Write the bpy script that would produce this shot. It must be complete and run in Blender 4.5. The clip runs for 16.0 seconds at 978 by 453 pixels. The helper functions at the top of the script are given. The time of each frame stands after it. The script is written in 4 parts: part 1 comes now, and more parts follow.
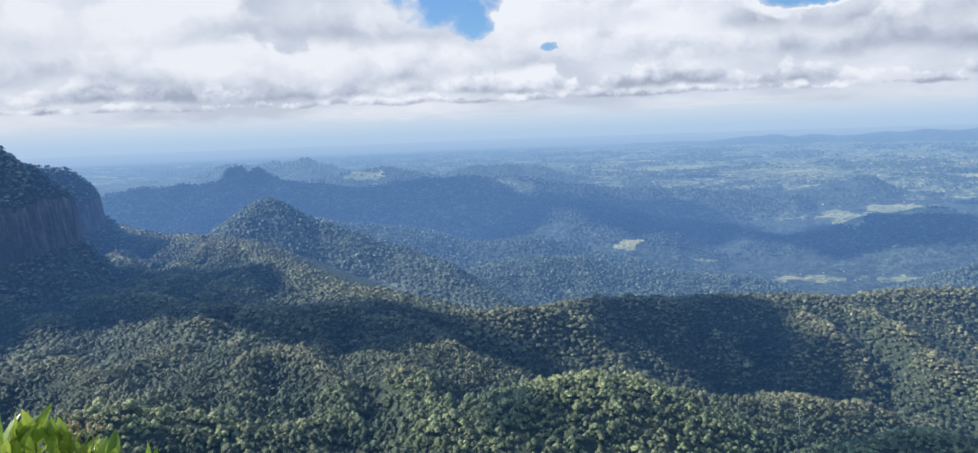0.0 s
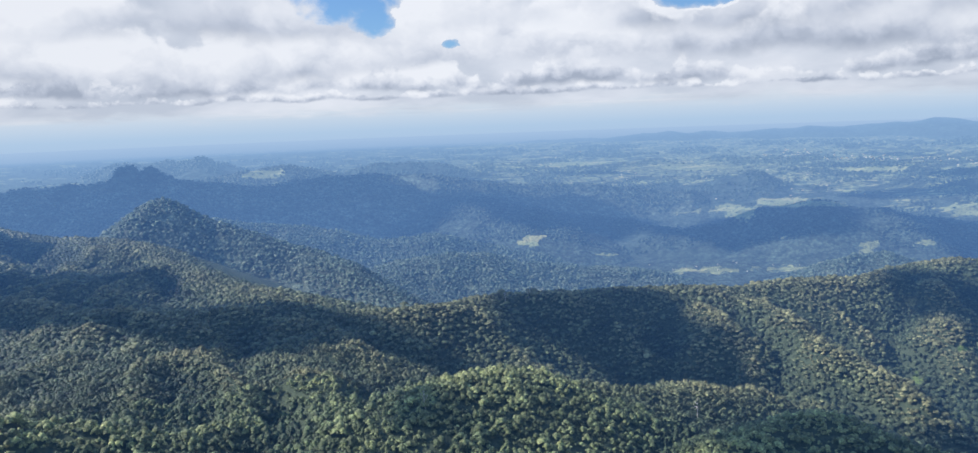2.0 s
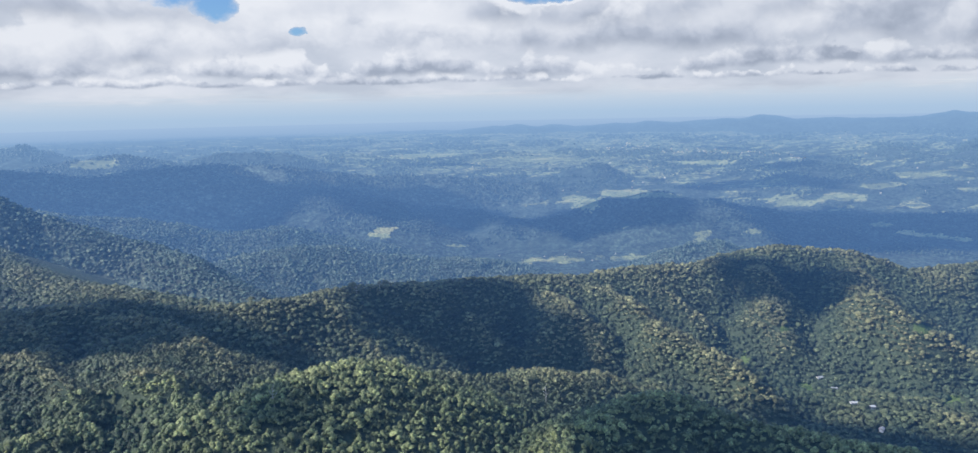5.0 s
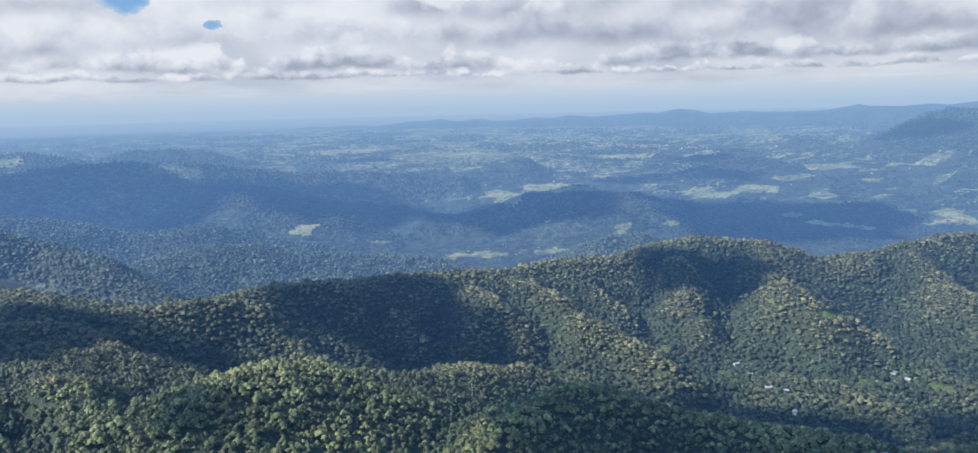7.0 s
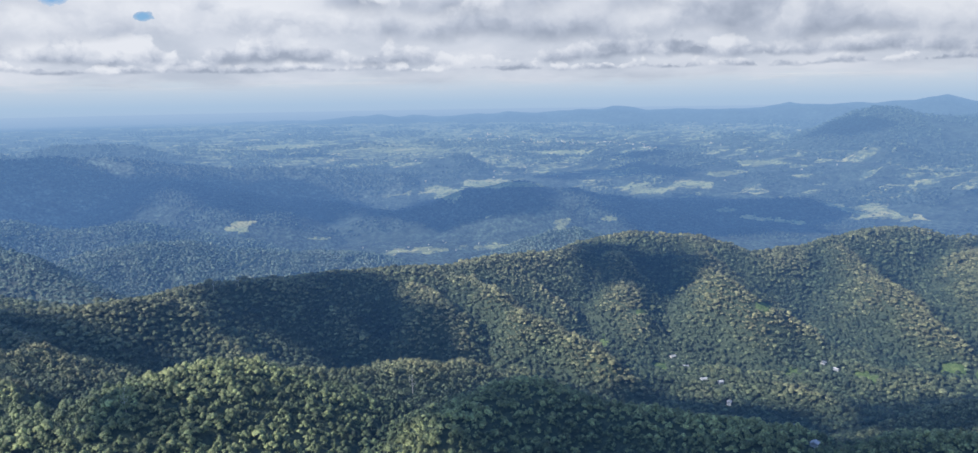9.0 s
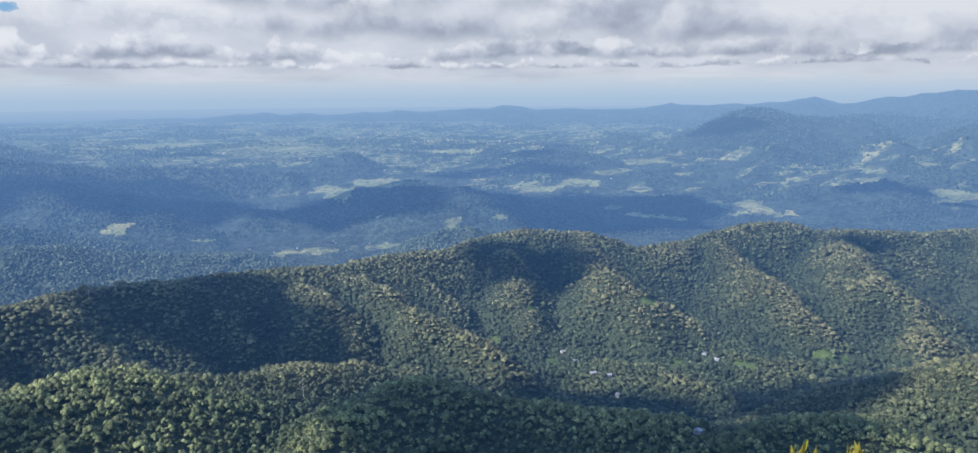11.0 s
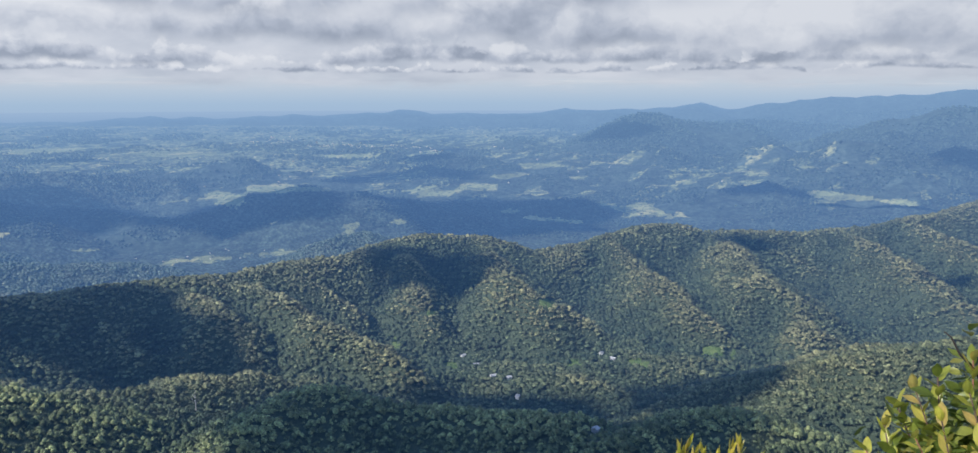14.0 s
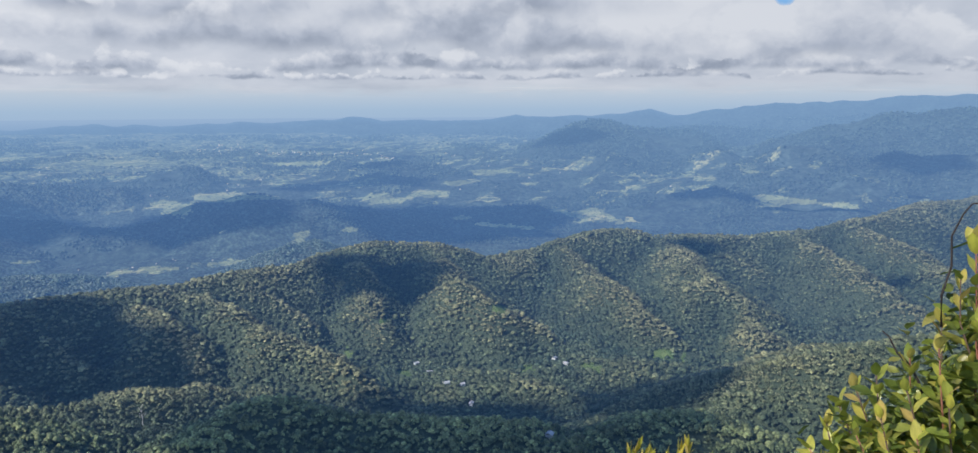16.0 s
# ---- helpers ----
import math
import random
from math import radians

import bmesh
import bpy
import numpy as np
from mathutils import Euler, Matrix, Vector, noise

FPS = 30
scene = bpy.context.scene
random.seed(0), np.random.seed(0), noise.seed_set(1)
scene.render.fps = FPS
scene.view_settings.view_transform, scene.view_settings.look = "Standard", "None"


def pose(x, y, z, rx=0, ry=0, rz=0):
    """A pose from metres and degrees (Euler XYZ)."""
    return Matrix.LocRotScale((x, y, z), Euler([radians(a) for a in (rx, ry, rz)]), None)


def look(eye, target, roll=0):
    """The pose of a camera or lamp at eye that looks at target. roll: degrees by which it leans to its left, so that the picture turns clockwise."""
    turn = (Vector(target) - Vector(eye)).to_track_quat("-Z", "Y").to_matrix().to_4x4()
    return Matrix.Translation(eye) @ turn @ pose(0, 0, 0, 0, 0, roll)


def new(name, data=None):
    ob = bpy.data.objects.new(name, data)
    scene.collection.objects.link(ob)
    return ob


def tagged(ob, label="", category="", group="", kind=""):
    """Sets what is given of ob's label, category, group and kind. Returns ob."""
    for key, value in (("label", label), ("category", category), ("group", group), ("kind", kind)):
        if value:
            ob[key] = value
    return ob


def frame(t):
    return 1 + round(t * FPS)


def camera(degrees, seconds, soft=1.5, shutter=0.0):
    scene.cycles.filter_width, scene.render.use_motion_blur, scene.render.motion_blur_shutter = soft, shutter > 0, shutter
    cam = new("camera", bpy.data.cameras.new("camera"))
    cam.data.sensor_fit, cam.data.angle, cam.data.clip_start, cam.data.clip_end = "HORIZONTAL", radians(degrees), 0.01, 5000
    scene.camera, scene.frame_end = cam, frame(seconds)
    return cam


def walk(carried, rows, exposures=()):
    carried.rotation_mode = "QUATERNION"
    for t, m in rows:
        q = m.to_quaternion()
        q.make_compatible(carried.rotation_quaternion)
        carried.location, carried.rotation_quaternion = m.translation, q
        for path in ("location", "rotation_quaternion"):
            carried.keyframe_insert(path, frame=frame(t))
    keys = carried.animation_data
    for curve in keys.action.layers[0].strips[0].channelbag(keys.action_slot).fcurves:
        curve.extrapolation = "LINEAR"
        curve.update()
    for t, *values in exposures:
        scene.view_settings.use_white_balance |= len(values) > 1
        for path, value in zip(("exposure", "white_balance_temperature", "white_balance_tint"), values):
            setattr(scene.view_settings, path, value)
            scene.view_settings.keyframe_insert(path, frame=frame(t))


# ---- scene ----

# ---------- camera ----------
H0 = 400.0        # the eye's height over the valley floor
ARM = 0.12        # the eye swings on an outstretched arm while the viewer turns
cam = camera(59.8, 16.0)
ROWS = [
    (0.0, -0.25, -6.77, 2.11), (0.5, -1.24, -6.84, 2.23), (1.0, -2.92, -6.93, 2.21), (1.5, -5.04, -7.08, 2.16),
    (2.0, -6.76, -7.19, 2.14), (2.5, -8.06, -7.30, 1.96), (3.0, -9.35, -7.38, 1.82), (3.5, -10.56, -7.53, 1.72),
    (4.0, -11.72, -7.67, 1.73), (4.5, -13.23, -7.81, 1.57), (5.0, -16.71, -8.04, 1.19), (5.2, -17.75, -8.10, 1.2),
    (7.3, -22.35, -8.52, 1.29), (7.5, -22.68, -8.55, 1.29), (8.0, -23.73, -8.69, 1.21), (8.2, -24.2, -8.72, 1.15),
    (10.3, -30.45, -9.01, 0.52), (10.5, -31.50, -9.02, 0.48), (11.0, -33.26, -8.98, 0.38), (11.5, -34.57, -8.92, 0.32),
    (12.0, -36.05, -8.87, 0.15), (12.5, -37.21, -8.84, 0.02), (13.0, -38.18, -8.79, 0.00), (13.5, -39.36, -8.78, -0.06),
    (14.0, -40.12, -8.71, 0.05), (14.5, -40.80, -8.55, 0.14), (15.0, -41.61, -8.41, 0.16), (15.5, -42.58, -8.32, 0.20),
    (16.0, -43.40, -8.27, 0.17),
]
walk(cam, [(t, pose(ARM * math.sin(radians(-yaw)), ARM * math.cos(radians(yaw)) - ARM, H0, 90 + pitch, roll, yaw))
           for t, yaw, pitch, roll in ROWS],
     exposures=[(0.0, 0.0), (5.0, -0.09), (10.5, -0.15), (16.0, -0.26)])

# ---------- node helpers ----------
SUN_AZ, SUN_EL = -80.0, 37.0


class Tree:
    """Short hand for node trees."""
    def __init__(self, tree):
        self.t = tree
        self.t.nodes.clear()

    def n(self, kind, props=None, **ins):
        nd = self.t.nodes.new(kind)
        for k, v in (props or {}).items():
            setattr(nd, k, v)
        for k, v in ins.items():
            key = k.replace("_", " ")
            key = int(key[1:]) if key[0] == "i" and key[1:].isdigit() else key
            sock = nd.inputs[key]
            if isinstance(v, bpy.types.NodeSocket):
                self.t.links.new(v, sock)
            else:
                sock.default_value = v
        return nd

    def math(self, op, a, b=0.0, clamp=False):
        return self.n("ShaderNodeMath", {"operation": op, "use_clamp": clamp}, i0=a, i1=b).outputs[0]

    def vmath(self, op, a, b=(0, 0, 0)):
        return self.n("ShaderNodeVectorMath", {"operation": op}, i0=a, i1=b).outputs[0]

    def noise(self, vec, scale, detail=4.0, rough=0.55, dist=0.0):
        return self.n("ShaderNodeTexNoise", None, Vector=vec, Scale=scale, Detail=detail, Roughness=rough, Distortion=dist).outputs[0]

    def ramp(self, fac, stops, mode="LINEAR"):
        nd = self.n("ShaderNodeValToRGB", None, Fac=fac)
        cr = nd.color_ramp
        cr.interpolation = mode
        while len(cr.elements) < len(stops):
            cr.elements.new(0.5)
        for e, (p, c) in zip(cr.elements, stops):
            e.position = p
            e.color = (*c, 1) if len(c) == 3 else c
        return nd.outputs[0]

    def mix(self, fac, a, b, blend="MIX"):
        nd = self.n("ShaderNodeMix", {"data_type": "RGBA", "blend_type": blend})
        for sock, v in ((nd.inputs[0], fac), (nd.inputs[6], a), (nd.inputs[7], b)):
            if isinstance(v, bpy.types.NodeSocket):
                self.t.links.new(v, sock)
            else:
                sock.default_value = v if not isinstance(v, tuple) or len(v) == 4 else (*v, 1)
        return nd.outputs[2]

    def rng(self, v, a, b, c=0.0, d=1.0, smooth=False):
        return self.n("ShaderNodeMapRange", {"interpolation_type": "SMOOTHSTEP" if smooth else "LINEAR"}, Value=v,
                      i1=a, i2=b, i3=c, i4=d).outputs[0]


def grey(v):
    return (v, v, v)


# ---------- sky and sun ----------
world = bpy.data.worlds.new("sky")
scene.world = world
world.use_nodes = True
W = Tree(world.node_tree)
ray = W.n("ShaderNodeTexCoord").outputs["Generated"]
sep = W.n("ShaderNodeSeparateXYZ", None, Vector=ray)
sx, sy, sz = sep.outputs
blue = W.n("ShaderNodeTexSky", {"sky_type": "NISHITA", "sun_disc": False, "sun_elevation": radians(SUN_EL),
                                "sun_rotation": radians(SUN_AZ), "altitude": 900.0}).outputs[0]
blue = W.mix(1.0, blue, grey(0.15), "MULTIPLY")
# a broken cumulus deck: rows of heaped heads on flat grey bases, smaller and lower with the distance
climb = W.math("LOGARITHM", W.math("ADD", W.math("MAXIMUM", sz, 0.0), 0.04), 2.718)
bank = W.n("ShaderNodeCombineXYZ", None, X=W.math("MULTIPLY", sx, 10.0), Y=W.math("MULTIPLY", sy, 10.0), Z=W.math("MULTIPLY", climb, 2.2)).outputs[0]


def window(az, el, ra, re, frayed=0.5):
    """A ragged hole in the cloud bank round a direction."""
    a, e = radians(az), radians(el)
    side = W.math("ADD", W.math("MULTIPLY", sx, math.cos(a)), W.math("MULTIPLY", sy, -math.sin(a)))
    ahead = W.math("ADD", W.math("MULTIPLY", sx, math.sin(a)), W.math("MULTIPLY", sy, math.cos(a)))
    du = W.math("DIVIDE", side, math.sin(radians(ra)))
    dv = W.math("DIVIDE", W.math("SUBTRACT", sz, math.sin(e)), math.sin(radians(re)))
    d = W.math("SQRT", W.math("ADD", W.math("MULTIPLY", du, du), W.math("MULTIPLY", dv, dv)))
    d = W.math("ADD", d, W.math("MULTIPLY", W.math("SUBTRACT", W.noise(bank, 3.0, 6.0, 0.6), 0.5), 3.8 * frayed))
    return W.math("MULTIPLY", W.rng(d, 0.45, 1.15, 1.0, 0.0, True), W.math("GREATER_THAN", ahead, 0.0))


gaps = None
for hole in [(-2.2, 8.2, 3.3, 1.8), (-0.6, 6.6, 1.7, 1.3), (4.4, 5.0, 0.9, 0.4), (20.4, 7.2, 3.0, 0.7), (62.0, 6.3, 0.7, 0.35), (66.6, 6.9, 1.5, 0.45)]:
    gaps = window(*hole) if gaps is None else W.math("MAXIMUM", gaps, window(*hole))
overhead = W.n("ShaderNodeCombineXYZ", None, X=W.math("DIVIDE", sx, W.math("MAXIMUM", sz, 0.1)), Y=W.math("DIVIDE", sy, W.math("MAXIMUM", sz, 0.1)), Z=0.0).outputs[0]
holes = W.math("MULTIPLY", W.rng(W.noise(overhead, 0.7, 6.0, 0.6), 0.56, 0.70, 1.0, 0.0, True), W.rng(sz, 0.17, 0.34, 0.0, 1.0, True))
deep_blue = W.mix(1.0, blue, (0.52, 0.72, 0.96), "MULTIPLY")
pale = W.ramp(W.noise(bank, 0.5, 5.0, 0.55), [(0.38, (0.62, 0.67, 0.75)), (0.52, (0.80, 0.83, 0.885)), (0.64, (0.90, 0.915, 0.95))])
clouds = W.mix(W.math("MAXIMUM", holes, gaps), pale, deep_blue)


def heads(vec):
    """Heaped cloud: round heads on round heads."""
    cell = W.n("ShaderNodeTexVoronoi", {"feature": "SMOOTH_F1", "normalize": True}, Vector=vec, Scale=1.3, Detail=3.0, Roughness=0.5, Lacunarity=2.3, Smoothness=0.5).outputs["Distance"]
    return W.math("ADD", W.math("MULTIPLY", W.math("SUBTRACT", 1.0, cell), 0.40), W.math("MULTIPLY", W.noise(vec, 0.9, 8.0, 0.56), 0.60))


def cloud_row(under, low, tall, size, fill, seed):
    """One row of cumulus: its base at elevation low, its heads up to tall degrees higher."""
    spot_of = W.n("ShaderNodeCombineXYZ", None, X=W.math("MULTIPLY", sx, size), Y=W.math("MULTIPLY", sy, size), Z=W.math("MULTIPLY", sz, size * 1.25)).outputs[0]
    spot_of = W.vmath("ADD", spot_of, (seed, seed * 1.7, seed * 0.6))
    bend_by = W.n("ShaderNodeVectorMath", {"operation": "SCALE"}, i0=W.n("ShaderNodeTexNoise", None, Vector=spot_of, Scale=1.6, Detail=4.0, Roughness=0.6).outputs[1], Scale=0.45).outputs[0]
    here = W.vmath("ADD", spot_of, bend_by)
    n = heads(here)
    lit = heads(W.vmath("ADD", here, (-0.16, 0.06, 0.24)))
    broad = W.noise(W.vmath("MULTIPLY", spot_of, (0.35, 0.35, 0.25)), 1.0, 3.0, 0.5)
    v = W.math("DIVIDE", W.math("SUBTRACT", sz, W.math("ADD", math.sin(radians(low)), W.math("MULTIPLY", W.math("SUBTRACT", broad, 0.5), math.sin(radians(tall)) * 0.8))), math.sin(radians(tall)))
    d = W.math("ADD", n, W.math("SUBTRACT", W.math("MULTIPLY", broad, 0.5), W.math("MULTIPLY", W.math("MAXIMUM", v, 0.0), 0.26)))
    d = W.math("SUBTRACT", W.math("ADD", d, fill), W.math("MULTIPLY", gaps, 0.45))
    edge = W.math("MULTIPLY", W.rng(d, 0.80, 0.86, 0.0, 1.0, True), W.rng(W.math("ADD", v, W.math("MULTIPLY", W.math("SUBTRACT", n, 0.55), 0.7)), -0.06, 0.16, 0.0, 1.0, True))
    light = W.math("ADD", W.rng(v, -0.05, 0.5, 0.20, 0.70), W.math("MULTIPLY", W.math("SUBTRACT", n, lit), 1.9))
    light = W.math("ADD", light, W.math("MULTIPLY", W.math("SUBTRACT", W.noise(here, 0.55, 5.0, 0.55), 0.5), 2.3))
    body = W.ramp(light, [(0.08, (0.44, 0.49, 0.58)), (0.32, (0.61, 0.655, 0.74)), (0.55, (0.82, 0.845, 0.895)), (0.80, (0.98, 0.985, 1.0))])
    return W.mix(W.math("MULTIPLY", edge, W.rng(sz, 0.25, 0.45, 1.0, 0.0, True)), under, body)


for low, tall, size, fill, seed in [(1.6, 0.9, 40.0, 0.10, 3.0), (2.1, 2.0, 22.0, 0.14, 11.0), (3.0, 5.0, 9.0, 0.20, 23.0), (6.0, 6.0, 6.0, 0.10, 43.0)]:
    clouds = cloud_row(clouds, low, tall, size, fill, seed)
# cloud tone by bearing: dimmest away from the sun, brightest midway
sunward = W.math("ADD", W.math("MULTIPLY", sx, math.sin(radians(SUN_AZ))), W.math("MULTIPLY", sy, math.cos(radians(SUN_AZ))))
clouds = W.mix(1.0, clouds, W.ramp(W.rng(sunward, -0.8, 0.8), [(0.0, (0.80, 0.835, 0.90)), (0.5, (0.88, 0.91, 0.97)), (1.0, (0.83, 0.86, 0.92))]), "MULTIPLY")
haze = W.ramp(W.rng(sz, -0.03, 0.08), [(0.0, (0.38, 0.54, 0.77)), (0.2, (0.44, 0.60, 0.80)), (0.42, (0.63, 0.72, 0.83)), (0.62, (0.76, 0.80, 0.86)), (1.0, (0.80, 0.83, 0.87))])
# thin far banks low over the horizon
thin = W.n("ShaderNodeCombineXYZ", None, X=W.math("MULTIPLY", sx, 9.0), Y=W.math("MULTIPLY", sy, 9.0), Z=W.math("MULTIPLY", sz, 150.0)).outputs[0]
banks = W.noise(thin, 1.0, 6.0, 0.6, 0.3)
low = W.mix(W.rng(banks, 0.45, 0.62, 0.0, 0.75, True), haze, W.ramp(W.noise(thin, 1.7, 4.0), [(0.35, (0.52, 0.58, 0.70)), (0.65, (0.84, 0.86, 0.90))]))
low = W.mix(W.rng(sz, 0.004, 0.022, 0.0, 1.0, True), haze, low)
veil = W.math("ADD", sz, W.math("MULTIPLY", W.math("SUBTRACT", W.noise(bank, 1.8, 5.0, 0.6), 0.5), 0.035))
sky = W.mix(W.rng(veil, 0.006, 0.026, 0.0, 1.0, True), low, clouds)
# the unseen sky overhead is brightened, to fill the shade on the land
lifted_sky = W.n("ShaderNodeVectorMath", {"operation": "SCALE"}, i0=sky, Scale=W.rng(sz, 0.18, 0.7, 1.0, 1.45, True)).outputs[0]
bg = W.n("ShaderNodeBackground", None, Color=lifted_sky, Strength=1.0)
W.t.links.new(bg.outputs[0], W.n("ShaderNodeOutputWorld").inputs[0])

sun = new("sun", bpy.data.lights.new("sun", "SUN"))
sun.data.energy, sun.data.angle, sun.data.color = 4.1, radians(0.5), (1.0, 0.95, 0.89)
SUN_WAY = Vector((math.sin(radians(SUN_AZ)) * math.cos(radians(SUN_EL)), math.cos(radians(SUN_AZ)) * math.cos(radians(SUN_EL)), math.sin(radians(SUN_EL))))
sun.matrix_world = look((0, 0, H0 + 2500), Vector((0, 0, H0 + 2500)) - SUN_WAY)

# ---------- materials ----------
def material(name):
    m = bpy.data.materials.new(name)
    m.use_nodes = True
    return m, Tree(m.node_tree)


def finish(m, T, shader):
    T.t.links.new(shader, T.n("ShaderNodeOutputMaterial").inputs[0])
    return m


def painted_haze(T, pos, shader):
    """Painted haze: blue emission that covers the surface more with distance from the lookout."""
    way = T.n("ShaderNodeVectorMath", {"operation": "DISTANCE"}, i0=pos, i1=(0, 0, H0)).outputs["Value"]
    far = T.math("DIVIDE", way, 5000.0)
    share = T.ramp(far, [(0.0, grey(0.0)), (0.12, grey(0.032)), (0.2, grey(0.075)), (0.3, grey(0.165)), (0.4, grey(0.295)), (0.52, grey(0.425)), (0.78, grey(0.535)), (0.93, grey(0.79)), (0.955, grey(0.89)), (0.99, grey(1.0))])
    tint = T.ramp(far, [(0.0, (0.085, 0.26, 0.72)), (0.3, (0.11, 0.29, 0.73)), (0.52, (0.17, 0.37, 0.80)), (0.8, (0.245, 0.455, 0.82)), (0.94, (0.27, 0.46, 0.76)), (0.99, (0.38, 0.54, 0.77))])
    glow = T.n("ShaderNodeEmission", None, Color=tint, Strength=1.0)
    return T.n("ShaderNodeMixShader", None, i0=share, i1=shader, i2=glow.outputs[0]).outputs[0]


def foliage(name, wet, mid, dry, clump=0.5, spread=0.012):
    """Canopy leaves: tone by crown, by stand, by dry ridge or darkened gully, and by leaf clump; a soft leaf bump."""
    m, T = material(name)
    geo = T.n("ShaderNodeNewGeometry")
    pos = geo.outputs["Position"]
    stand = T.rng(T.noise(pos, spread, 3.0), 0.3, 0.7)
    leaf = T.noise(pos, clump, 4.0, 0.7)
    site = T.n("ShaderNodeAttribute", {"attribute_name": "dry"}).outputs["Fac"]
    kind = T.n("ShaderNodeAttribute", {"attribute_name": "tone"}).outputs["Fac"]
    lobe = geo.outputs["Random Per Island"]
    one = T.math("ADD", T.math("MULTIPLY", lobe, 0.10), T.math("MULTIPLY", kind, 0.24))
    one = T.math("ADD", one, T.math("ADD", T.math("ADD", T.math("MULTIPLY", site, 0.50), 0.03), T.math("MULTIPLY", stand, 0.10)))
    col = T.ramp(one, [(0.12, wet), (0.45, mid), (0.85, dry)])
    col = T.mix(1.0, col, T.ramp(kind, [(0.0, grey(0.80)), (0.35, grey(1.0)), (0.8, grey(1.28))]), "MULTIPLY")
    col = T.mix(1.0, col, T.ramp(lobe, [(0.0, grey(0.72)), (0.6, grey(1.0)), (1.0, grey(1.25))]), "MULTIPLY")
    col = T.mix(1.0, col, T.ramp(leaf, [(0.36, grey(0.46)), (0.5, grey(0.98)), (0.64, grey(1.65))]), "MULTIPLY")
    bump = T.n("ShaderNodeBump", None, Strength=0.8, Distance=1.2, Height=leaf).outputs[0]
    b = T.n("ShaderNodeBsdfPrincipled", None, Base_Color=col, Roughness=0.55, Normal=bump)
    b.inputs["Specular IOR Level"].default_value = 0.4
    # haze is painted over the leaves as a blue glow
    return finish(m, T, painted_haze(T, pos, b.outputs[0]))


LEAF_NEAR = foliage("rainforest_leaves", (0.060, 0.098, 0.050), (0.172, 0.212, 0.088), (0.40, 0.425, 0.165), 0.9)
LEAF_MID = foliage("gum_forest_leaves", (0.058, 0.094, 0.054), (0.140, 0.168, 0.078), (0.280, 0.266, 0.120), 0.5, 0.006)
# paler, bluer copy of the gum leaves, with some haze in the colour
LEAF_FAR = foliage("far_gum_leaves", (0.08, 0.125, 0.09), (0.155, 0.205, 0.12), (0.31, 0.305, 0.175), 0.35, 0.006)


def soil():
    """Shaded understorey, with grass where the trees are cleared."""
    m, T = material("forest_floor")
    pos = T.n("ShaderNodeNewGeometry").outputs["Position"]
    a = T.noise(pos, 0.25, 6.0, 0.7)
    col = T.ramp(a, [(0.3, (0.055, 0.08, 0.048)), (0.7, (0.13, 0.165, 0.088))])
    grass = T.ramp(T.noise(pos, 0.12, 4.0), [(0.35, (0.10, 0.17, 0.05)), (0.65, (0.22, 0.29, 0.09))])
    share = T.n("ShaderNodeAttribute", {"attribute_name": "cleared"}).outputs["Fac"]
    bump = T.n("ShaderNodeBump", None, Strength=1.0, Distance=2.0, Height=a).outputs[0]
    b = T.n("ShaderNodeBsdfPrincipled", None, Base_Color=T.mix(T.rng(share, 0.3, 0.6), col, grass), Roughness=0.9, Normal=bump)
    # the floor gets the same painted haze glow
    return finish(m, T, painted_haze(T, pos, b.outputs[0]))


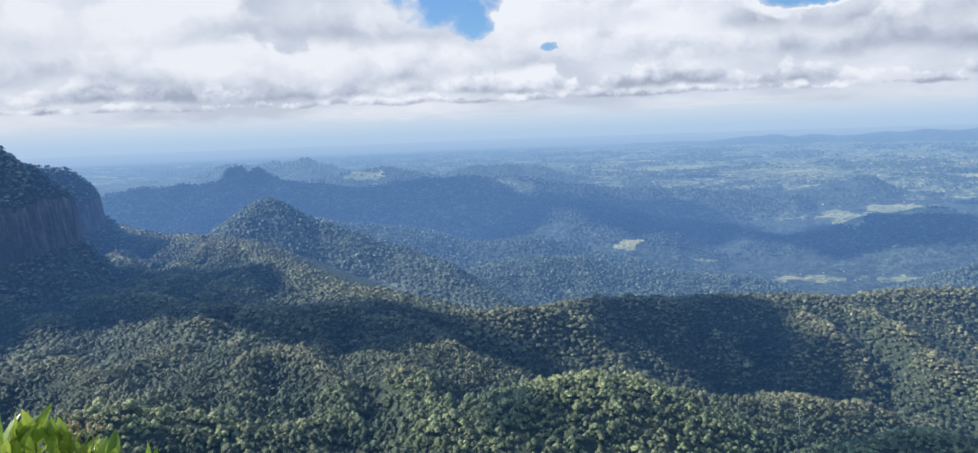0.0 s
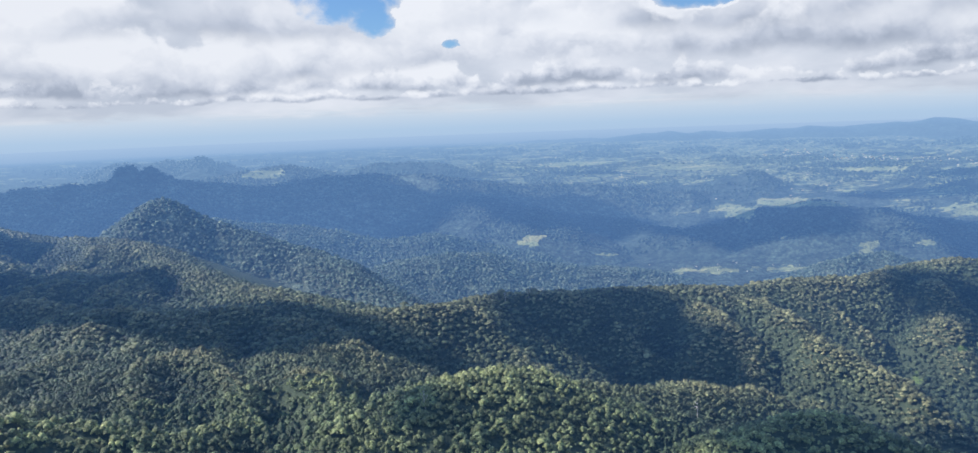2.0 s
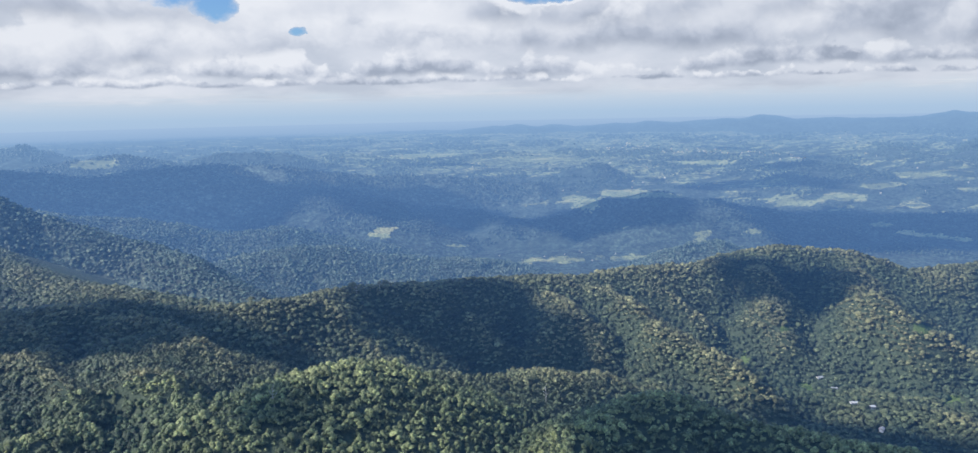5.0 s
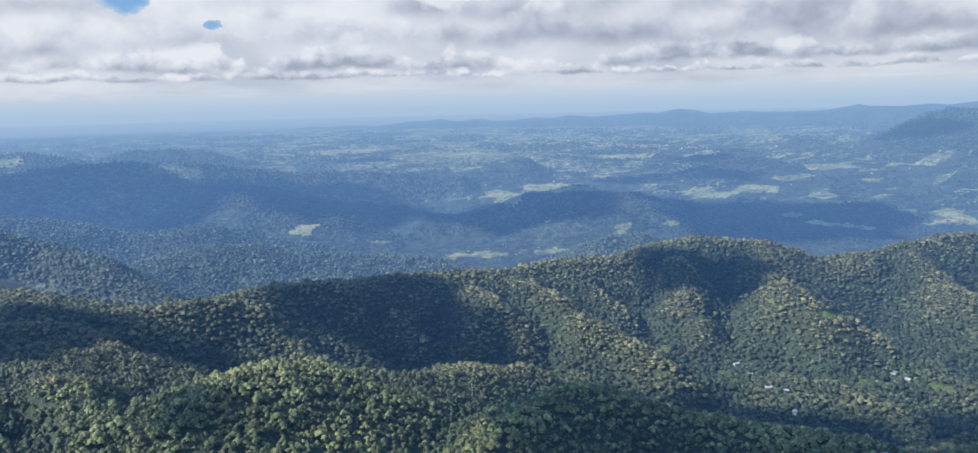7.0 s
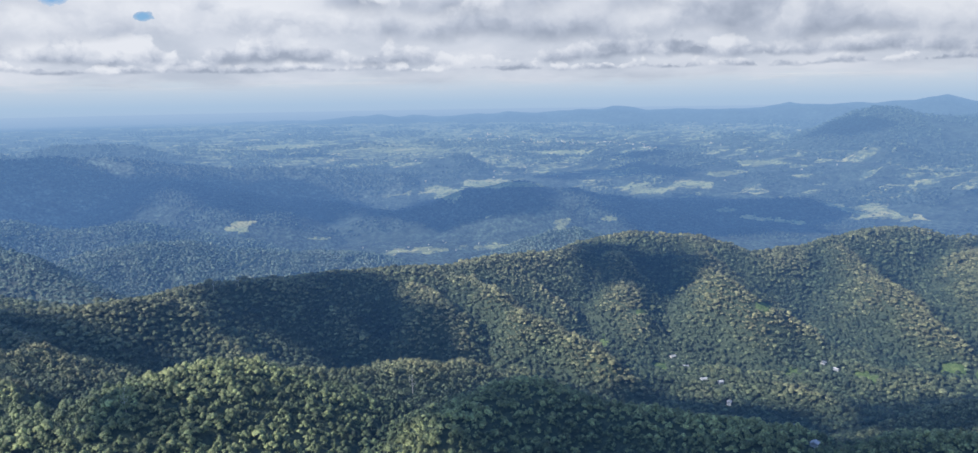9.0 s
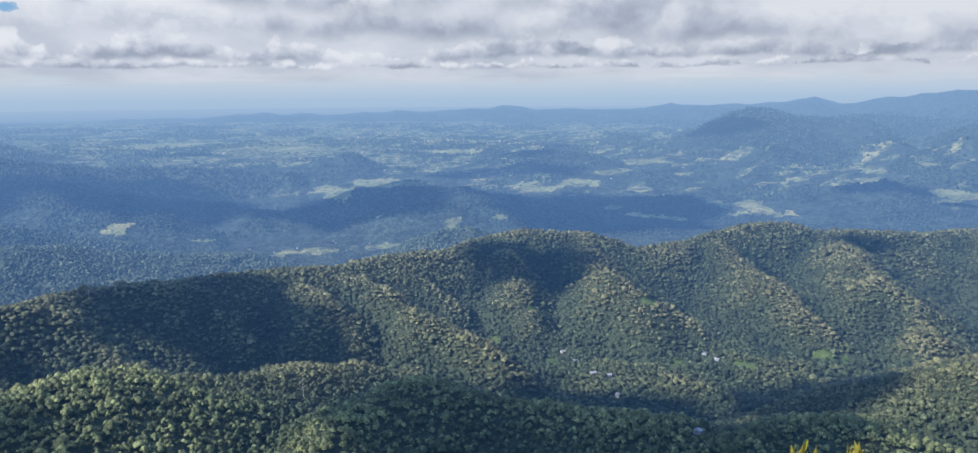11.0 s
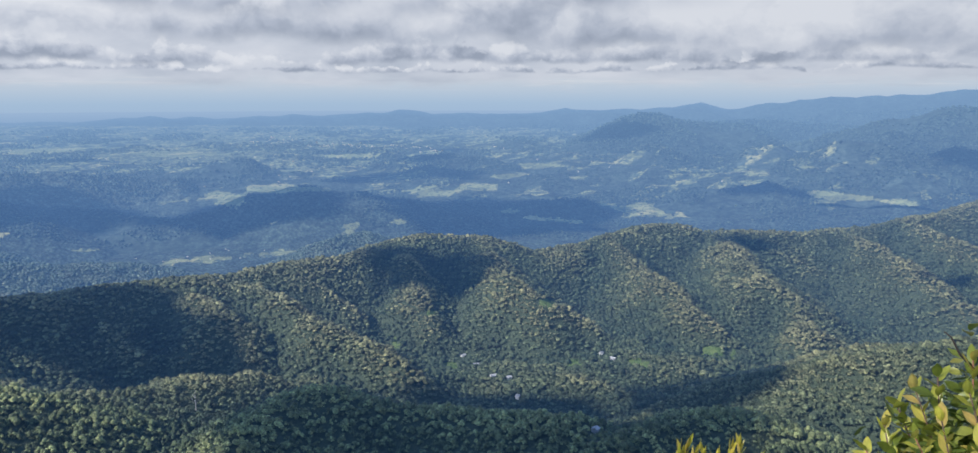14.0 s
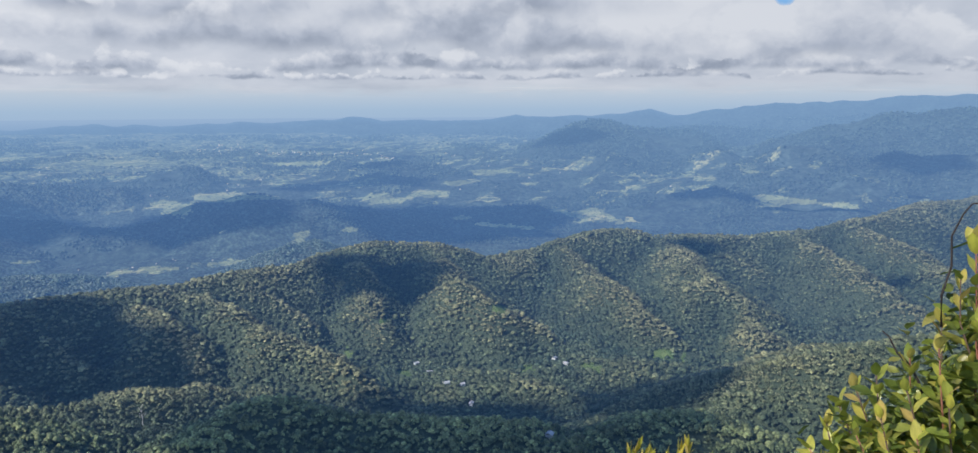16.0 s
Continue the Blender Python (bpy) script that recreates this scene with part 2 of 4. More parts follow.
def distance(name, forest, field, fine=True):
    """Far country: gum forest with cleared fields, and haze painted over as a glow that grows with the way."""
    m, T = material(name)
    pos = T.n("ShaderNodeNewGeometry").outputs["Position"]
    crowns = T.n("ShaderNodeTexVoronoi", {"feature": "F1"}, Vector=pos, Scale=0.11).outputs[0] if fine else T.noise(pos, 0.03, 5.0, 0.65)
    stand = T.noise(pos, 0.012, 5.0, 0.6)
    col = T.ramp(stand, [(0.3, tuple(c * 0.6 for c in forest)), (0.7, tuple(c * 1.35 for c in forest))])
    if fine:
        # crown cells darken to their rims: shade between crowns put into the colour
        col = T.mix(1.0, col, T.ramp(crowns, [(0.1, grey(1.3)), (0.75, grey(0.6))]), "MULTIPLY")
    col = T.mix(1.0, col, T.ramp(T.noise(pos, 0.05, 6.0, 0.7), [(0.36, grey(0.5)), (0.5, grey(0.95)), (0.64, grey(1.6))]), "MULTIPLY")
    if field:
        flat = T.vmath("MULTIPLY", pos, (0.5, 0.9, 0.0))
        bent = T.vmath("ADD", flat, T.n("ShaderNodeVectorMath", {"operation": "SCALE"}, i0=T.n("ShaderNodeTexNoise", None, Vector=flat, Scale=0.012, Detail=4.0).outputs[1], Scale=34.0).outputs[0])
        cell = T.n("ShaderNodeTexVoronoi", {"feature": "F1"}, Vector=bent, Scale=0.030)
        pick = T.n("ShaderNodeSeparateColor", None, Color=cell.outputs["Color"]).outputs[0]
        share = T.n("ShaderNodeAttribute", {"attribute_name": "cleared"}).outputs["Fac"]
        open_land = T.math("GREATER_THAN", share, T.math("ADD", pick, 0.0))
        groves = T.rng(T.noise(pos, 0.05, 6.0, 0.75), 0.46, 0.53, 1.0, 0.0)
        scrub = T.rng(T.noise(pos, 0.08, 6.0, 0.75), 0.52, 0.56, 1.0, 0.0)
        keep = T.math("MULTIPLY", open_land, T.math("MAXIMUM", groves, T.math("MULTIPLY", scrub, T.math("GREATER_THAN", share, 1.1))))
        tint = T.ramp(T.math("FRACT", T.math("MULTIPLY", pick, 7.3)), [(0.1, tuple(c * 0.62 for c in field)), (0.6, field), (0.95, (field[0] * 1.25, field[1] * 1.1, field[2] * 1.1))])
        col = T.mix(keep, col, tint)
    bump = T.n("ShaderNodeBump", {"invert": True}, Strength=0.5, Distance=5.0, Height=crowns).outputs[0]
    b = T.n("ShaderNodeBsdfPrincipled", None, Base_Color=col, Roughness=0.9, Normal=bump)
    return finish(m, T, painted_haze(T, pos, b.outputs[0]))


def mountain():
    """Forest on the gentle parts of a mountain, bare grey rock where it is steep."""
    m, T = material("forested_cliff")
    geo = T.n("ShaderNodeNewGeometry")
    pos = geo.outputs["Position"]
    up = T.n("ShaderNodeSeparateXYZ", None, Vector=geo.outputs["True Normal"]).outputs[2]
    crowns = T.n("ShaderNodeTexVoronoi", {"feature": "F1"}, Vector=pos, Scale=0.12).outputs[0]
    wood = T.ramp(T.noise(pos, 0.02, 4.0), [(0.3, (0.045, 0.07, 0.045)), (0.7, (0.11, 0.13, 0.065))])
    # dark rims of the crown cells are painted shade between the trees
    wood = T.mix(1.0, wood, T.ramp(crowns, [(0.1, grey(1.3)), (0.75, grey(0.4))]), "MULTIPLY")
    tall = T.vmath("MULTIPLY", pos, (1.0, 1.0, 0.16))
    rock = T.ramp(T.noise(tall, 0.11, 6.0, 0.65), [(0.32, (0.04, 0.045, 0.045)), (0.52, (0.10, 0.10, 0.09)), (0.70, (0.26, 0.23, 0.18))])
    steep = T.rng(T.math("ADD", up, T.math("MULTIPLY", T.math("SUBTRACT", T.noise(tall, 0.08, 4.0), 0.5), 0.5)), 0.42, 0.55, 1.0, 0.0)
    bump = T.n("ShaderNodeBump", {"invert": True}, Strength=0.8, Distance=5.0, Height=crowns).outputs[0]
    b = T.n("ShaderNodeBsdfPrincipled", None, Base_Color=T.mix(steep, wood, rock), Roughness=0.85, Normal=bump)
    # blue haze glow painted over forest and rock
    return finish(m, T, painted_haze(T, pos, b.outputs[0]))


MOUNTAIN = mountain()
GROUND = soil()
FAR_HILL = distance("distant_gum_hills", (0.17, 0.205, 0.135), None)
FAR_RANGE = distance("distant_range", (0.08, 0.11, 0.08), None, False)
FAR_FARMS = distance("distant_farm_hills", (0.09, 0.12, 0.085), (0.50, 0.52, 0.22), False)
PLAIN = distance("distant_valley", (0.10, 0.135, 0.092), (0.50, 0.52, 0.22))


# ---------- shape of the land ----------
def place(az, el, r):
    a = radians(az)
    return r * math.sin(a), r * math.cos(a), H0 + r * math.tan(radians(el))


def fbm(x, y, size, octaves=4, seed=0.0):
    """Smooth value noise on arrays, about -1 to 1."""
    out, amp, tot = np.zeros_like(x), 1.0, 0.0
    for o in range(octaves):
        u, v = x / size + 17.3 * o + seed, y / size - 9.1 * o + seed * 1.7
        iu, iv = np.floor(u), np.floor(v)
        fu, fv = u - iu, v - iv
        fu, fv = fu * fu * (3 - 2 * fu), fv * fv * (3 - 2 * fv)

        def h(a, b):
            q = np.sin(a * 127.1 + b * 311.7) * 43758.5453
            return 2 * (q - np.floor(q)) - 1
        val = (h(iu, iv) * (1 - fu) + h(iu + 1, iv) * fu) * (1 - fv) + (h(iu, iv + 1) * (1 - fu) + h(iu + 1, iv + 1) * fu) * fv
        out, tot = out + amp * val, tot + amp
        amp, size = amp * 0.5, size * 0.5
    return out / tot


def crest(x, y, pts, slope, width):
    """Height of a ridge whose crest runs through pts (az, el, range), falling off at slope to both sides."""
    P = [place(*p) for p in pts]
    best = np.full(x.shape, -1e9)
    if len(P) == 1:
        P = P * 2
    for (ax, ay, az), (bx, by, bz) in zip(P, P[1:]):
        dx, dy = bx - ax, by - ay
        L = dx * dx + dy * dy + 1e-9
        s = np.clip(((x - ax) * dx + (y - ay) * dy) / L, 0, 1)
        s2 = s * s * (3 - 2 * s) * 0.5 + s * 0.5
        d = np.hypot(x - ax - s * dx, y - ay - s * dy)
        best = np.maximum(best, az + s2 * (bz - az) - slope * (np.sqrt(d * d + width * width) - width))
    return best


def smax(a, b, k):
    h = np.clip(0.5 + 0.5 * (a - b) / k, 0, 1)
    return b * (1 - h) + a * h + k * h * (1 - h)


CANOPY = 8.0      # the tree tops stand this high over the ground


def spur(pts, top, foot):
    """A crest by direction (az, el), its depth under the eye going evenly from top to foot."""
    n = max(len(pts) - 1, 1)
    return [(a, e, (top + (foot - top) * i / n) / math.tan(radians(-e))) for i, (a, e) in enumerate(pts)]


def crestline(pts):
    """A crest by direction and depth under the eye."""
    return [(a, e, d / math.tan(radians(-e))) for a, e, d in pts]


RIDGES = [
    # (crest, slope, rounding): the ridges and shelves below the lookout
    ([(-24, -5.2, 1900), (-21, -5.9, 1800), (-18.2, -6.3, 1650), (-16.3, -6.8, 1550), (-14.4, -8.0, 1400), (-12, -9.3, 1230), (-9.6, -10.1, 1130),
      (-7, -10.9, 1040), (-4.2, -11.9, 970), (-0.4, -12.3, 950)], 0.45, 30),
    (crestline([(-0.4, -12.3, 207), (4, -11.9, 212), (7, -11.2, 214), (12, -11.3, 224), (18.4, -11.1, 230), (23, -11.1, 236), (29.7, -10.4, 240), (32.5, -9.7, 236),
                (36, -9.0, 226), (39, -9.1, 228), (41.2, -9.6, 238), (42.9, -10.1, 248), (46.2, -9.6, 246), (48.3, -9.0, 238), (50.8, -8.3, 226), (53, -8.3, 228),
                (54.5, -8.6, 236), (57, -8.4, 232), (60, -8.4, 234), (64.3, -7.9, 228), (68, -7.0, 212), (71.2, -5.8, 190), (76, -4.9, 175)]), 0.6, 20),
    ([(-2.4, -20.2, 560), (-0.2, -18.8, 590), (1.6, -17.9, 605), (3.4, -17.2, 625), (6.7, -16.7, 650), (9.3, -16.6, 670), (12.7, -17.4, 700), (17, -17.8, 750), (19.6, -17.4, 790), (24, -17.7, 850)], 0.5, 20),
    ([(-30, -16.4, 600), (-20.5, -17.4, 600), (-15, -17.9, 600), (-11, -17.2, 610), (-9, -17.3, 610), (-5, -18.5, 590), (-2.8, -20.2, 560)], 0.5, 18),
    (spur([(23.1, -11.3), (25.6, -13.0), (28.1, -14.6), (31, -15.9), (34.3, -17.6)], 238, 292), 0.70, 8),
    (spur([(19.5, -11.6), (21.5, -13.8), (23.2, -14.8), (23.6, -16.4)], 240, 285), 0.70, 8),
    (spur([(13.5, -11.8), (15, -13.8), (16.5, -15.5)], 236, 280), 0.72, 7),
    (spur([(27, -11.6), (30, -13.2), (32.5, -14.4)], 250, 300), 0.70, 8),
    (spur([(34.5, -9.8), (35, -12.2), (36.5, -14.0), (38, -15.5)], 236, 305), 0.72, 8),
    (spur([(39.5, -9.6), (41.5, -12.2), (43.1, -13.4), (44.8, -14.2), (46.8, -15.2)], 236, 305), 0.70, 8),
    (spur([(48.3, -9.5), (51.7, -11.8), (54.7, -13.8), (57.6, -15.6)], 242, 312), 0.70, 8),
    (spur([(54.9, -8.6), (58.2, -11.3), (59.8, -12.2), (61.4, -14.2), (63.0, -15.4)], 236, 308), 0.66, 10),
    (spur([(62.7, -8.3), (65.6, -9.6), (68.6, -11.2), (70.5, -12.6)], 234, 292), 0.66, 10),
    (spur([(67, -7.6), (70.0, -8.9), (73, -10.4), (75, -11.6)], 220, 280), 0.66, 10),
    ([(21, -22.0, 570), (23.1, -20.6, 600), (25.7, -19.5, 630), (28.2, -18.6, 650), (30.7, -19.4, 650), (33.9, -20.1, 645), (37.9, -20.6, 635), (46, -21.4, 600)], 0.5, 16),
    ([(49, -22.6, 570), (52.8, -21.5, 590), (56.1, -20.4, 610), (57.8, -20.2, 620), (60.3, -20.9, 620), (64, -22.5, 600)], 0.5, 18),
    ([(61, -18.9, 760), (64, -16.3, 810), (65.8, -15.2, 830), (68.3, -14.3, 850), (71.1, -13.5, 870), (80, -11.5, 920)], 0.48, 28),
]
SHELF_AZ = [-60, -24, -18.2, -14.4, -9.6, -4.2, 2, 10, 24, 40, 60, 90]
SHELF_R = [2000, 1930, 1680, 1430, 1160, 990, 980, 1120, 1230, 1480, 1640, 2000]


SKYLINE_AZ = [p[0] for p in RIDGES[0][0]] + [p[0] for p in RIDGES[1][0][1:]]
SKYLINE_EL = [p[1] for p in RIDGES[0][0]] + [p[1] for p in RIDGES[1][0][1:]]


def land(x, y):
    """Height of the ground sheet."""
    r = np.hypot(x, y)
    az = np.degrees(np.arctan2(x, y))
    # the floor: a high shelf on one side, a side valley on the other, then the main valley and the plain
    side = np.clip((az + 8) / 26, 0, 1)
    side = side * side * (3 - 2 * side)
    near = H0 - 215 - 124 * side
    lows = np.interp(r, [0, 1700, 2200, 2600, 3000, 3500, 4000, 4500, 4850, 4960], [-395, -400, -395, -372, -305, -252, -210, -160, -127, -82.5])
    t = np.clip((r - np.interp(az, SHELF_AZ, SHELF_R) + 20) / 260, 0, 1)
    t = t * t * (3 - 2 * t)
    z = near * (1 - t) + (H0 + lows) * t
    z = z + fbm(x, y, 260, 4, 3.0) * 13 * np.clip((r - 250) / 300, 0, 1) * np.clip((3000 - r) / 900, 0, 1)
    wx, wy = x + fbm(x, y, 160, 3, 51.0) * 16, y + fbm(x, y, 160, 3, 77.0) * 16
    for pts, slope, width in RIDGES:
        z = smax(z, crest(wx, wy, pts, slope, width) - CANOPY, 6.0)
    # gullies and spurs break up the slopes
    el = np.degrees(np.arctan2(z - H0, np.maximum(r, 1.0)))
    face = np.clip((np.interp(az, SKYLINE_AZ, SKYLINE_EL) - 0.25 - el) / 1.3, 0, 1) * np.clip((r - 760 + 330 * np.clip((2 - az) / 8, 0, 1)) / 160, 0, 1) * np.clip((1900 - r) / 200, 0, 1)
    face = face * (1 + 0.5 * np.clip((2 - az) / 8, 0, 1))
    z = z + (0.5 - 2.0 * np.abs(fbm(x * 2.2 + y * 0.35, y * 0.85, 230, 3, 14.0))) * 15 * face
    z = z + (0.4 - 1.6 * np.abs(fbm(x * 1.5, y * 0.9, 75, 2, 44.0))) * 5 * face
    z = z + fbm(x, y, 150, 4, 8.0) * 8.0 * np.clip((r - 350) / 300, 0, 1) * np.clip((2700 - r) / 500, 0, 1)
    z = z + (fbm(x, y, 420, 4, 21.0) * 18 + fbm(x, y, 190, 3, 63.0) * (6 + 16 * np.clip((az - 30) / 25, 0, 1))) * np.clip((r - 2600) / 500, 0, 1) * np.clip((4600 - r) / 900, 0, 1)
    z = z + (0.45 - 1.6 * np.abs(fbm(x, y, 330, 4, 91.0))) * 26 * np.clip((az - 26) / 20, 0.12, 1) * np.clip((r - 2650) / 350, 0, 1) * np.clip((4300 - r) / 900, 0, 1)
    # the lookout's own height: a ledge under the viewer that breaks off steeply
    ledge = H0 - 1.62 - np.clip(r - 2.9, 0, None) * 1.15
    behind = np.clip((np.abs(az - 20) - 75) / 30, 0, 1)
    ledge = ledge * (1 - behind) + (H0 - 1.62 - np.clip(r - 60, 0, None) * 0.12) * behind
    t = np.clip((r - 300) / 130, 0, 1)
    low = (H0 - 235) * (1 - t) + z * t
    return np.where((r < 420) | (behind > 0), np.maximum(low, ledge), low)


def mesh_from(name, verts, faces, mat, smooth=True):
    me = bpy.data.meshes.new(name)
    verts, faces = np.asarray(verts, np.float32), np.asarray(faces, np.int32)
    n, k = faces.shape
    me.vertices.add(len(verts))
    me.vertices.foreach_set("co", verts.ravel())
    me.loops.add(n * k)
    me.loops.foreach_set("vertex_index", faces.ravel())
    me.polygons.add(n)
    me.polygons.foreach_set("loop_start", np.arange(0, n * k, k, dtype=np.int32))
    me.polygons.foreach_set("loop_total", np.full(n, k, np.int32))
    me.polygons.foreach_set("use_smooth", np.full(n, smooth))
    for m in (mat if isinstance(mat, (list, tuple)) else [mat]):
        me.materials.append(m)
    me.update(calc_edges=True)
    return me


def grid_faces(na, nr, keep=None):
    i = np.arange((na - 1) * (nr - 1))
    a, b = i // (nr - 1), i % (nr - 1)
    q = a * nr + b
    f = np.stack([q, q + nr, q + nr + 1, q + 1], 1)
    return f if keep is None else f[keep[f].any(1)]


def polar(az0, az1, na, radii):
    A, Rr = np.meshgrid(np.radians(np.linspace(az0, az1, na)), radii, indexing="ij")
    return (Rr * np.sin(A)).ravel(), (Rr * np.cos(A)).ravel()


FIELDS = [
    # (az, el, half width, half height) of the paddocks that stand out, in degrees from the lookout
    (19.8, -6.4, 1.5, 0.28), (22.9, -6.5, 1.1, 0.45), (26.3, -6.05, 2.4, 0.3), (20.6, -10.4, 2.6, 0.13), (25.8, -10.15, 2.3, 0.12),
    (51.2, -7.5, 3.4, 0.4), (54.6, -7.7, 1.7, 0.18), (36.6, -6.4, 1.9, 0.35), (39.0, -6.0, 1.4, 0.22), (62.5, -6.2, 1.4, 0.2),
    (57.5, -4.9, 0.9, 0.15), (66.0, -6.4, 1.0, 0.15),
    (9.3, -8.2, 0.9, 0.38), (-8.0, -3.0, 1.6, 0.22), (34, -8.3, 0.4, 0.15), (57.5, -3.9, 0.5, 0.12), (60.5, -4.4, 0.8, 0.12), (44.5, -4.6, 1.6, 0.2), (41.5, -5.3, 1.2, 0.18), (46.5, -5.4, 0.9, 0.15), (53.2, -5.6, 0.8, 0.12), (30.5, -3.9, 1.6, 0.12), (20.0, -3.6, 2.2, 0.16), (12.0, -3.2, 2.2, 0.14),
    (30.7, -8.7, 0.45, 0.3), (25.9, -8.1, 0.4, 0.15), (43.3, -8.1, 0.8, 0.15), (41.5, -7.7, 0.5, 0.15), (45.6, -8.3, 1.0, 0.15), (17.0, -8.9, 0.6, 0.15), (14.5, -9.3, 0.7, 0.12),
    # glades in the side valley
    (37.6, -18.1, 0.45, 0.25), (44.0, -13.9, 0.7, 0.3), (55.3, -16.6, 0.9, 0.35), (57.3, -16.4, 0.5, 0.3), (36.2, -14.5, 0.6, 0.25), (46.0, -17.8, 0.5, 0.25), (33.6, -16.6, 0.3, 0.2), (50.3, -17.6, 0.6, 0.2),
]


def cleared(x, y, z):
    """Share of the forest cut for fields: much of the plain, and paddocks along the valley floor."""
    r, az = np.hypot(x, y), np.degrees(np.arctan2(x, y))
    el = np.degrees(np.arctan2(z - H0, r))
    n = fbm(az * 60, el * 330, 420, 4, 40.0)
    out = np.clip(0.52 + 1.1 * n + 0.22 * np.clip((20 - np.abs(az - 18)) / 12, 0, 1) * np.clip((el + 4.4) / 0.6, 0, 1), 0, 0.92) * np.clip((r - 2750) / 500, 0, 1) * np.clip((4840 - r) / 120, 0, 1)
    out = out * (1 - 0.35 * np.clip((az - 52) / 15, 0, 1)) * (0.4 + 0.6 * np.clip((az + 5) / 15, 0, 1))
    for fa, fe, ha, he in FIELDS:
        d = np.hypot((az - fa) / ha, (el - fe) / he) + 1.3 * fbm(az * 100, el * 420, 130, 4, fa)
        out = np.where(d < 1, 1.2, out)
    return out


radii = np.concatenate([np.linspace(0.001, 6, 9), np.geomspace(8, 400, 22), np.geomspace(408, 2300, 115), np.linspace(2312, 4960, 125)])
azs = np.concatenate([np.linspace(-180, -38, 70), np.linspace(-37.85, 80, 440), np.linspace(81, 180, 50)])
A, Rr = np.meshgrid(np.radians(azs), radii, indexing="ij")
gx, gy = (Rr * np.sin(A)).ravel(), (Rr * np.cos(A)).ravel()
gz = land(gx, gy)
me = mesh_from("ground", np.stack([gx, gy, gz], 1), grid_faces(len(azs), len(radii)), [GROUND, PLAIN])
att = me.attributes.new("cleared", "FLOAT", "POINT")
att.data.foreach_set("value", cleared(gx, gy, gz).astype(np.float32))
cen = np.repeat(np.arange(len(azs) - 1), len(radii) - 1) * 0 + np.tile((radii[1:] + radii[:-1]) / 2, len(azs) - 1)
me.polygons.foreach_set("material_index", (cen > 1900).astype(np.int32))
me.update()
tagged(new("ground", me), "forested mountain ground falling to a hazy farmed plain", "ground", kind="structure")


HEIGHTS = {}


def hill(name, label, pts, slope, width, spread, rough=10.0, seed=0.0, mat=None, category="hill", na=200, nr=80, field=False, shape=None, folds=1.2):
    """One hill as a mesh of its own that stands in the ground sheet."""
    a0, a1 = min(p[0] for p in pts), max(p[0] for p in pts)
    r0, r1 = min(p[2] for p in pts), max(p[2] for p in pts)
    wid = math.degrees(spread / r0)
    x, y = polar(a0 - wid, a1 + wid, na, np.linspace(max(r0 - spread, 300), min(r1 + spread, 4940), nr))
    def height(x, y):
        z = crest(x, y, pts, slope, width) + fbm(x, y, rough * 14, 5, seed) * rough
        z = z + (0.55 - 2 * np.abs(fbm(x, y, rough * 22, 3, seed + 5.0))) * rough * folds
        return shape(x, y, z) if shape else z

    HEIGHTS[name] = (height, a0 - wid, a1 + wid, r0 - spread, r1 + spread)
    z = height(x, y)
    g = land(x, y)
    keep = z > g - 6
    f = grid_faces(na, nr, keep)
    used = np.unique(f)
    remap = np.zeros(len(x), np.int64)
    remap[used] = np.arange(len(used))
    me = mesh_from(name, np.stack([x, y, np.maximum(z, g - 12)], 1)[used], remap[f], mat or ((FAR_FARMS if r0 > 3000 else PLAIN) if field else (FAR_RANGE if r0 > 2700 else FAR_HILL)))
    me.attributes.new("cleared", "FLOAT", "POINT").data.foreach_set("value", (cleared(x, y, np.maximum(z, g - 12)) * (0.6 if field else 0.0) + 0.6 * (cleared(x, y, z) > 1.1))[used].astype(np.float32))
    return tagged(new(name, me), label, category, kind="structure")


hill("backdrop_twin_peak_ridge", "hazy blue forested ridge with a twin rocky summit",
     [(-25, -3.6, 2900), (-22.5, -3.2, 2850), (-19.8, -3.2, 2850), (-17.9, -3.1, 2800), (-16.5, -2.6, 2800), (-14.9, -2.6, 2800), (-13.4, -3.3, 2800), (-9.2, -3.75, 2800),
      (-3.4, -3.4, 2820), (0, -3.3, 2850), (3.3, -3.6, 2850), (6.2, -4.15, 2850), (9.9, -4.5, 2900), (15, -4.7, 2950), (20, -5.2, 3000)], 0.55, 8, 420, 10, 1.0, category="mountain", na=380, mat=FAR_HILL)
hill("backdrop_twin_summit", "twin rock towers on a blue forested ridge", [(-16.75, -2.12, 2790), (-16.1, -2.05, 2790)], 1.5, 10, 110, 4, 1.5, category="mountain", na=120, nr=80)
hill("backdrop_small_tor", "small rocky knob on a blue forested ridge", [(-20.1, -2.95, 2830), (-19.4, -2.9, 2830)], 1.1, 8, 90, 4, 1.9, category="mountain", na=100, nr=60)
hill("backdrop_twin_summit_lower", "lower of two rock towers on a forested ridge", [(-15.25, -2.22, 2790), (-14.85, -2.25, 2790)], 1.3, 10, 110, 4, 1.7, category="mountain", na=120, nr=80)
hill("backdrop_lit_spur", "sunlit forested spur with a small cleared paddock", [(3.5, -5.3, 2700), (6.5, -5.3, 2640), (9, -5.9, 2560), (11, -7.2, 2450)], 0.36, 30, 320, 8, 2.0, field=True)
